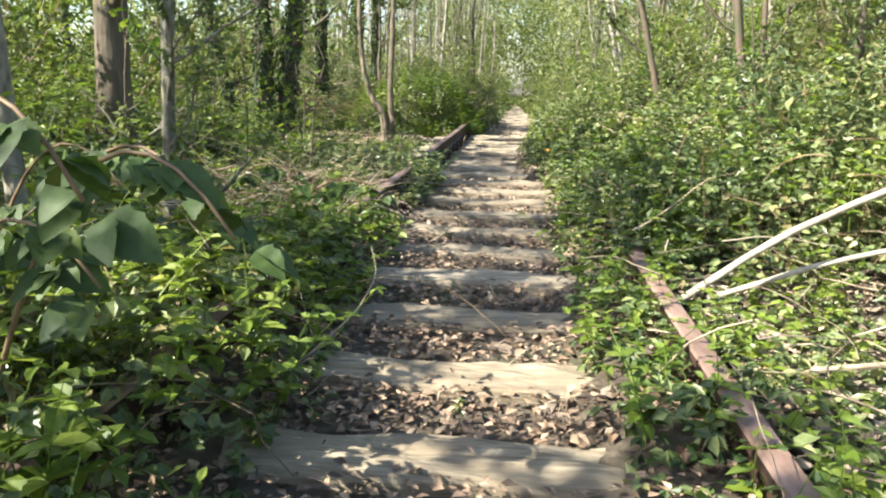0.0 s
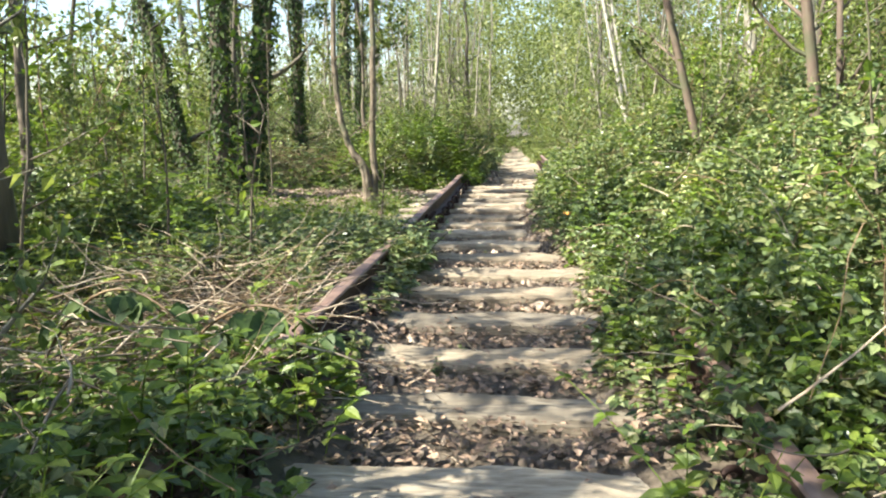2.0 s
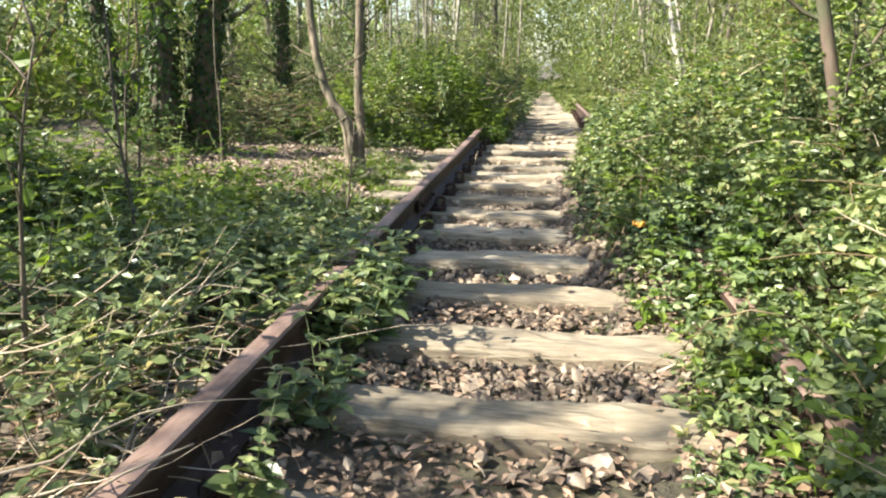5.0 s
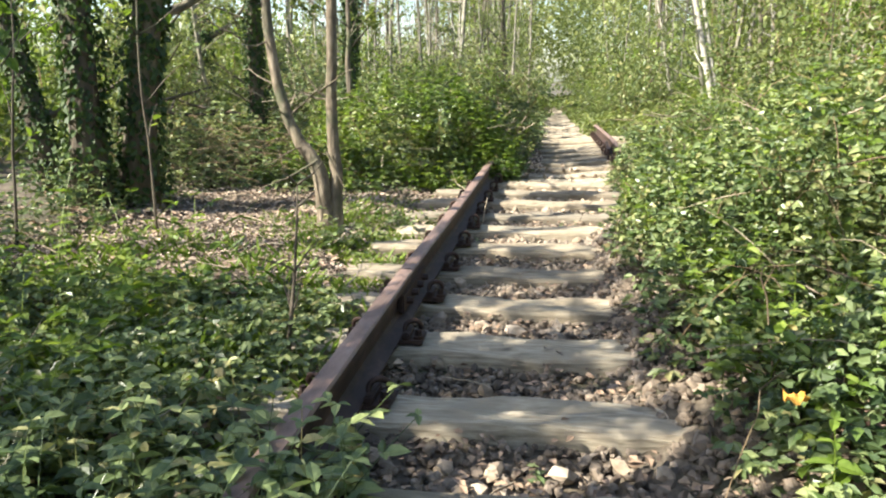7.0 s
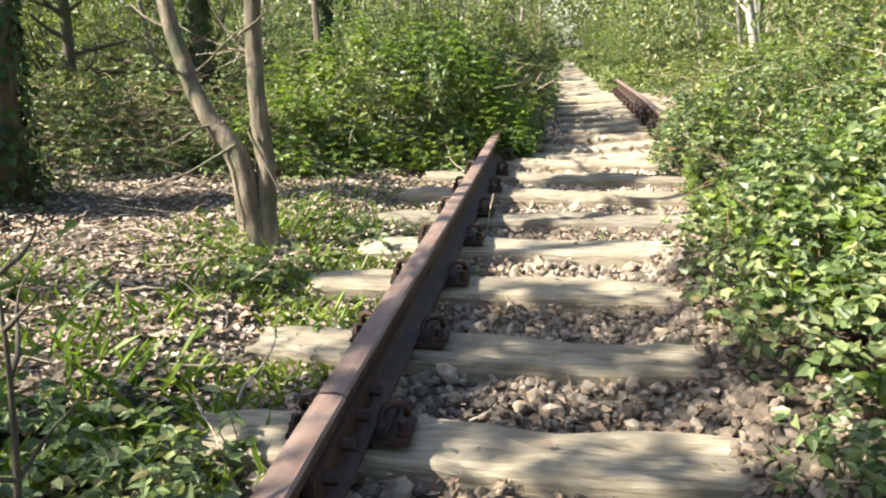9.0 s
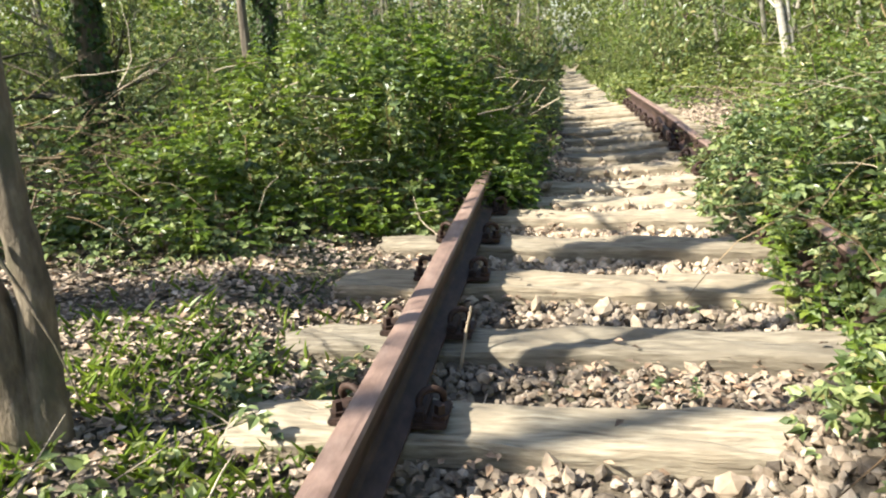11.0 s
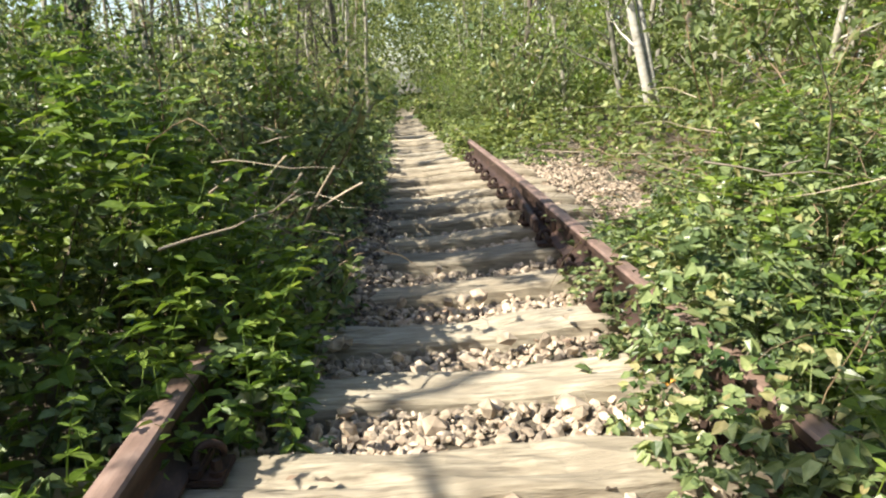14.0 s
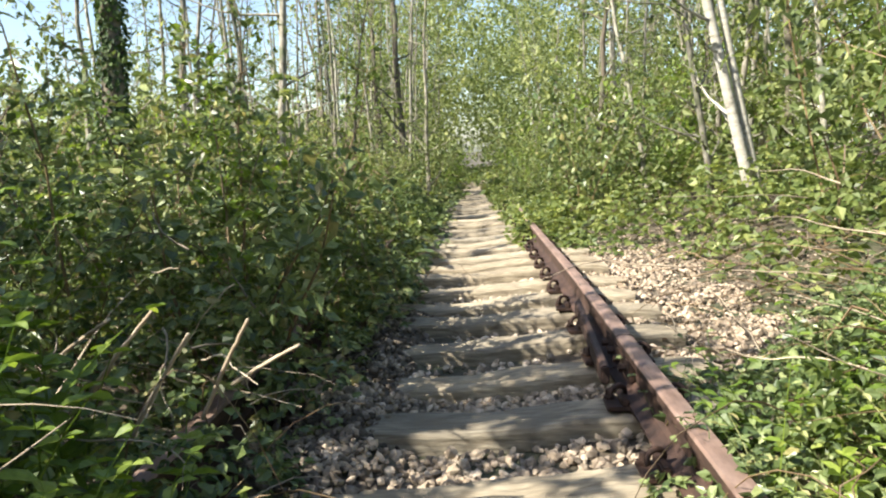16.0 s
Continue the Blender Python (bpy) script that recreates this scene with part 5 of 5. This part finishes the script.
def sapling(x, y, height, seed, label, leafy):
    """A thin young stem with a few side shoots."""
    r = np.random.default_rng(seed)
    z = float(ground_z(x, y))
    t = thing("sapling", label, "sapling", "saplings", at=(x, y, z))
    p, q = limb((0, 0, -0.05), (0.02, 0, 1), height, 0.011, k=10, lift=0.2, wob=0.05, r=r)
    lines, rad = [], []
    P = []
    for _ in range(9):
        j = r.integers(3, 10)
        a, b = limb(p[j], (*r.normal(0, 1, 2), 0.8), height * r.uniform(0.1, 0.3), 0.005, k=6, lift=0.3, wob=0.12, r=r)
        lines.append(a), rad.append(b)
        P += [a[m] for m in r.integers(2, 6, leafy)] if leafy else []
    v, g = tubes(p[None], q[None], 7)
    part("stem", mesh_of("stem", v, g, BROWN_BARK, True), t)
    for a, b in zip(lines, rad):
        v, g = tubes(a[None], b[None], 5)
        part("side_shoot", mesh_of("side_shoot", v, g, BROWN_BARK, True), t)
    if P:
        P = np.array(P)
        v, g = leaves(P, r.normal(0, 1, P.shape), np.array([0, 0, 1.0]) + r.normal(0, 0.4, P.shape), 0.07, 0.045, True)
        part("foliage", mesh_of("foliage", v, g, SPRING), t)


sapling(-1.11, 8.33, 0.75, 601, "thin dark bare sapling in the herbs", 0)
sapling(-1.45, 5.93, 1.1, 602, "thin brown sapling above dry twigs", 2)
sapling(-1.9, 7.4, 1.9, 603, "thin sapling with fresh leaves", 8)
sapling(-2.2, 5.0, 2.2, 604, "thin sapling with fresh leaves", 9)
sapling(-1.7, 4.0, 2.4, 605, "thin sapling with fresh leaves", 9)
sapling(-2.4, 8.3, 1.7, 606, "thin sapling with fresh leaves", 8)
sapling(-2.7, 10.3, 2.0, 607, "thin bare sapling at the clearing's edge", 2)

for i, (x, y, h) in enumerate(((-2.6, 5.3, 2.3), (-3.1, 4.4, 2.6), (-2.3, 3.3, 2.2), (-3.4, 6.6, 2.7), (-2.9, 7.6, 2.0), (-3.6, 8.4, 2.6), (-3.2, 9.6, 1.8), (-2.05, 6.2, 1.6), (1.9, 5.6, 1.9), (2.3, 10.4, 2.2), (2.1, 12.6, 1.9), (1.6, 8.4, 1.6))):
    sapling(x, y, h, 620 + i, "thin whippy sapling with a few fresh leaves", 4)


def broad_leaf(base, way, face, length, width):
    """A broad toothed leaf with a sunk midrib and a drooping tip."""
    D = unit(np.array(way, dtype=float))
    S = unit(np.cross(D, face))
    N = np.cross(S, D)
    u = np.array([0, 0.08, 0.2, 0.28, 0.42, 0.5, 0.64, 0.72, 0.86, 1.0])
    w = np.array([0.05, 0.6, 0.92, 0.84, 1.0, 0.86, 0.8, 0.6, 0.36, 0.02]) * width / 2
    mid = np.array(base) + D * (u * length)[:, None] - N * (0.22 * u ** 2 * length)[:, None]
    rim = N * (0.32 * w + 0.06 * w * np.sin(u * 40))[:, None]
    v = np.stack([mid + S * w[:, None] + rim, mid, mid - S * w[:, None] + rim], 1)
    i = np.arange(30).reshape(10, 3)
    q = np.concatenate([np.stack([i[:-1, k], i[:-1, k + 1], i[1:, k + 1], i[1:, k]], -1) for k in (0, 1)])
    return v.reshape(-1, 3), [q]


def bramble_spray(x, y, z, seed, label):
    """An arching cane with large dark leaves hanging towards the track."""
    r = np.random.default_rng(seed)
    t = thing("bramble_spray", label, "bramble", at=(x, y, 0))
    u = np.linspace(0, 1, 12)
    line = np.stack([-0.45 + 0.55 * u, 0.1 - 0.15 * u, z * np.sin(np.pi * (0.08 + 0.62 * u)) ** 0.8 + 0 * u], -1)
    v, g = tubes(line[None], np.linspace(0.006, 0.003, 12)[None], 6)
    part("cane", mesh_of("cane", v, g, CANE, True), t)
    for j in range(9):
        at = line[3 + j]
        a = r.uniform(0, 2 * np.pi)
        P = at + np.array([[0.03 * math.cos(a), 0.03 * math.sin(a), -0.02]] * 3)
        D = np.array([(math.cos(a + b), math.sin(a + b), -0.5) for b in (-0.9, 0, 0.9)])
        v, g = merged([broad_leaf(P[k], D[k], np.array([0.2, -0.5, 1.0]) + r.normal(0, 0.35, 3), (0.07, 0.095, 0.07)[k] * r.uniform(0.8, 1.15), (0.052, 0.07, 0.052)[k]) for k in range(3)])
        part("leaf", mesh_of("leaf", v, g, IVY, True), t)


bramble_spray(-0.50, 1.5, 0.78, 611, "arching bramble cane with large dark green leaves")
bramble_spray(-0.34, 1.2, 0.8, 614, "arching bramble cane with large dark green leaves")
bramble_spray(-0.46, 1.0, 0.9, 615, "arching bramble cane with large dark green leaves")
bramble_spray(-0.62, 1.3, 0.66, 616, "arching bramble cane with large dark green leaves")
bramble_spray(-0.62, 4.0, 0.4, 617, "low bramble cane with broad leaves beside the rail")
bramble_spray(-1.0, 3.85, 0.48, 618, "low bramble cane with broad leaves beside the rail")
bramble_spray(-0.95, 1.15, 0.85, 612, "arching bramble cane with large dark green leaves")
bramble_spray(-1.0, 2.1, 0.72, 613, "arching bramble cane with large dark green leaves")

# bramble sprigs that break the outline of the mounds
for (n, x0, x1, y0, y1), seed in (((85, 0.6, 2.7, 1.0, 16.5), 21), ((70, -4.2, -0.6, 12.6, 19.5), 22), ((55, -3.6, -0.85, 0.8, 8.0), 23)):
    spots, r = scatter(n, x0, x1, y0, y1, 0.25, seed, lambda x, y: float(cover_z(x, y)) > 0.2)
    for x, y in spots:
        c = float(cover_z(x, y)) + 0.1
        k = 0 if c < 0.5 else 1 if c < 0.8 else 2
        plant_shrub(2 * k + int(r.integers(0, 2)), x, y, r.uniform(0.85, 1.05) * c / (0.48, 0.75, 1.05)[k], r.uniform(0, 360), "leafy bramble sprig rising from the undergrowth", "bramble sprigs", SPRIGS, "bramble_sprig")
# scrub that narrows the line far off
spots, r = scatter(46, -2.4, 2.8, 25, 50, 0.5, 24, lambda x, y: x > 1.2 - 0.015 * (y - 25) or x < -0.75 + 0.01 * (y - 25))
for x, y in spots:
    plant_shrub(int(r.integers(0, 4)), x, y, r.uniform(0.35, 0.6), r.uniform(0, 360))


def joined(items):
    """Vertices and faces of many placed meshes as one."""
    pieces = []
    for me, m in items:
        v = np.empty(len(me.vertices) * 3)
        me.vertices.foreach_get("co", v)
        v = v.reshape(-1, 3) @ np.array(m.to_3x3()).T + np.array(m.translation)
        loops = np.empty(len(me.loops), dtype=np.int32)
        me.loops.foreach_get("vertex_index", loops)
        sizes = np.empty(len(me.polygons), dtype=np.int32)
        me.polygons.foreach_get("loop_total", sizes)
        starts = np.cumsum(sizes) - sizes
        pieces.append((v, [loops[starts[sizes == k][:, None] + np.arange(k)] for k in np.unique(sizes)]))
    return merged(pieces)


# the scrub too far off to count
for material in (WOODS, SPRING, BRAMBLE, HAZED):
    v, g = joined([(leaf, m) for (wood, leaf), m in far_shrubs if leaf.materials[0] == material])
    tagged(new("far_scrub", mesh_of("far_scrub", v, g, material)), "distant leafy green scrub below the trees", "scrub", kind="stuff")
v, g = joined([(me, m) for (wood, leaf), m in far_shrubs for me in wood])
tagged(new("far_stems", mesh_of("far_stems", v, g, CANE)), "thin brown stems of the distant scrub", "scrub", kind="stuff")


# ---- scraps by the track ----
def scrap(name, label, category, at, size, material, seed):
    """A crumpled thin piece with thickness."""
    r = np.random.default_rng(seed)
    n = 6
    u = np.linspace(-0.5, 0.5, n)
    X, Y = np.meshgrid(u, u)
    Z = 0.22 * np.sin(X * 7 + seed) * np.cos(Y * 6) + r.normal(0, 0.05, X.shape)
    top = np.stack([X, Y * 0.7, Z], -1).reshape(-1, 3) * size
    v = np.concatenate([top, top - np.array([0, 0, 0.0015])])
    i = np.arange(n * n).reshape(n, n)
    q = np.stack([i[:-1, :-1], i[:-1, 1:], i[1:, 1:], i[1:, :-1]], -1).reshape(-1, 4)
    rim = np.concatenate([i[0], i[1:, -1], i[-1, -2::-1], i[-2:0:-1, 0]])
    nx = np.roll(rim, -1)
    side = np.stack([rim, rim + n * n, nx + n * n, nx], -1)
    ob = new(name, mesh_of(name, v, [q, q[:, ::-1] + n * n, side], material))
    ob.location = at
    return tagged(ob, label, category)


BLUE = solid_material("blue plastic", ((0.3, (0.03, 0.16, 0.42)), (0.7, (0.08, 0.3, 0.6))), 30.0, rough=0.35, bump=0.2)
ORANGE = solid_material("orange leaf", ((0.3, (0.5, 0.2, 0.03)), (0.7, (0.75, 0.4, 0.06))), 30.0, rough=0.6, bump=0.3)
scrap("plastic_scrap", "crumpled blue plastic scrap under the brambles", "litter", (-1.12, 14.35, 0.1), 0.07, BLUE, 1)
WHITE = solid_material("white paper", ((0.3, (0.62, 0.62, 0.6)), (0.7, (0.8, 0.8, 0.78))), 20.0, rough=0.7, bump=0.2)
scrap("paper_scrap", "small crumpled white paper scrap on the ballast", "litter", (-0.24, 12.72, -0.035), 0.045, WHITE, 4)
scrap("paper_scrap", "small crumpled white paper scrap on the ballast", "litter", (-0.37, 12.3, -0.04), 0.03, WHITE, 6)
scrap("dry_leaf", "single curled orange leaf on the ivy", "leaf", (0.47, 7.38, 0.3), 0.05, ORANGE, 2)
scrap("dry_leaf", "single curled orange leaf beside the rail", "leaf", (0.62, 13.67, 0.06), 0.04, ORANGE, 3)


# weeds that root in the ballast
stem, leaf = shoots(230, -0.6, 0.5, 1.5, 15.0, 570, lambda x, y: off_sleeper(y) & (wave(x, y, 2.1, 4.0) > 0.45), (0.03, 0.09), 0.035)
v, g = merged([stem, leaf])
tagged(new("ballast_weeds", mesh_of("ballast_weeds", v, g, BRAMBLE)), "small green weeds rooted between the stones", "weeds", kind="stuff")
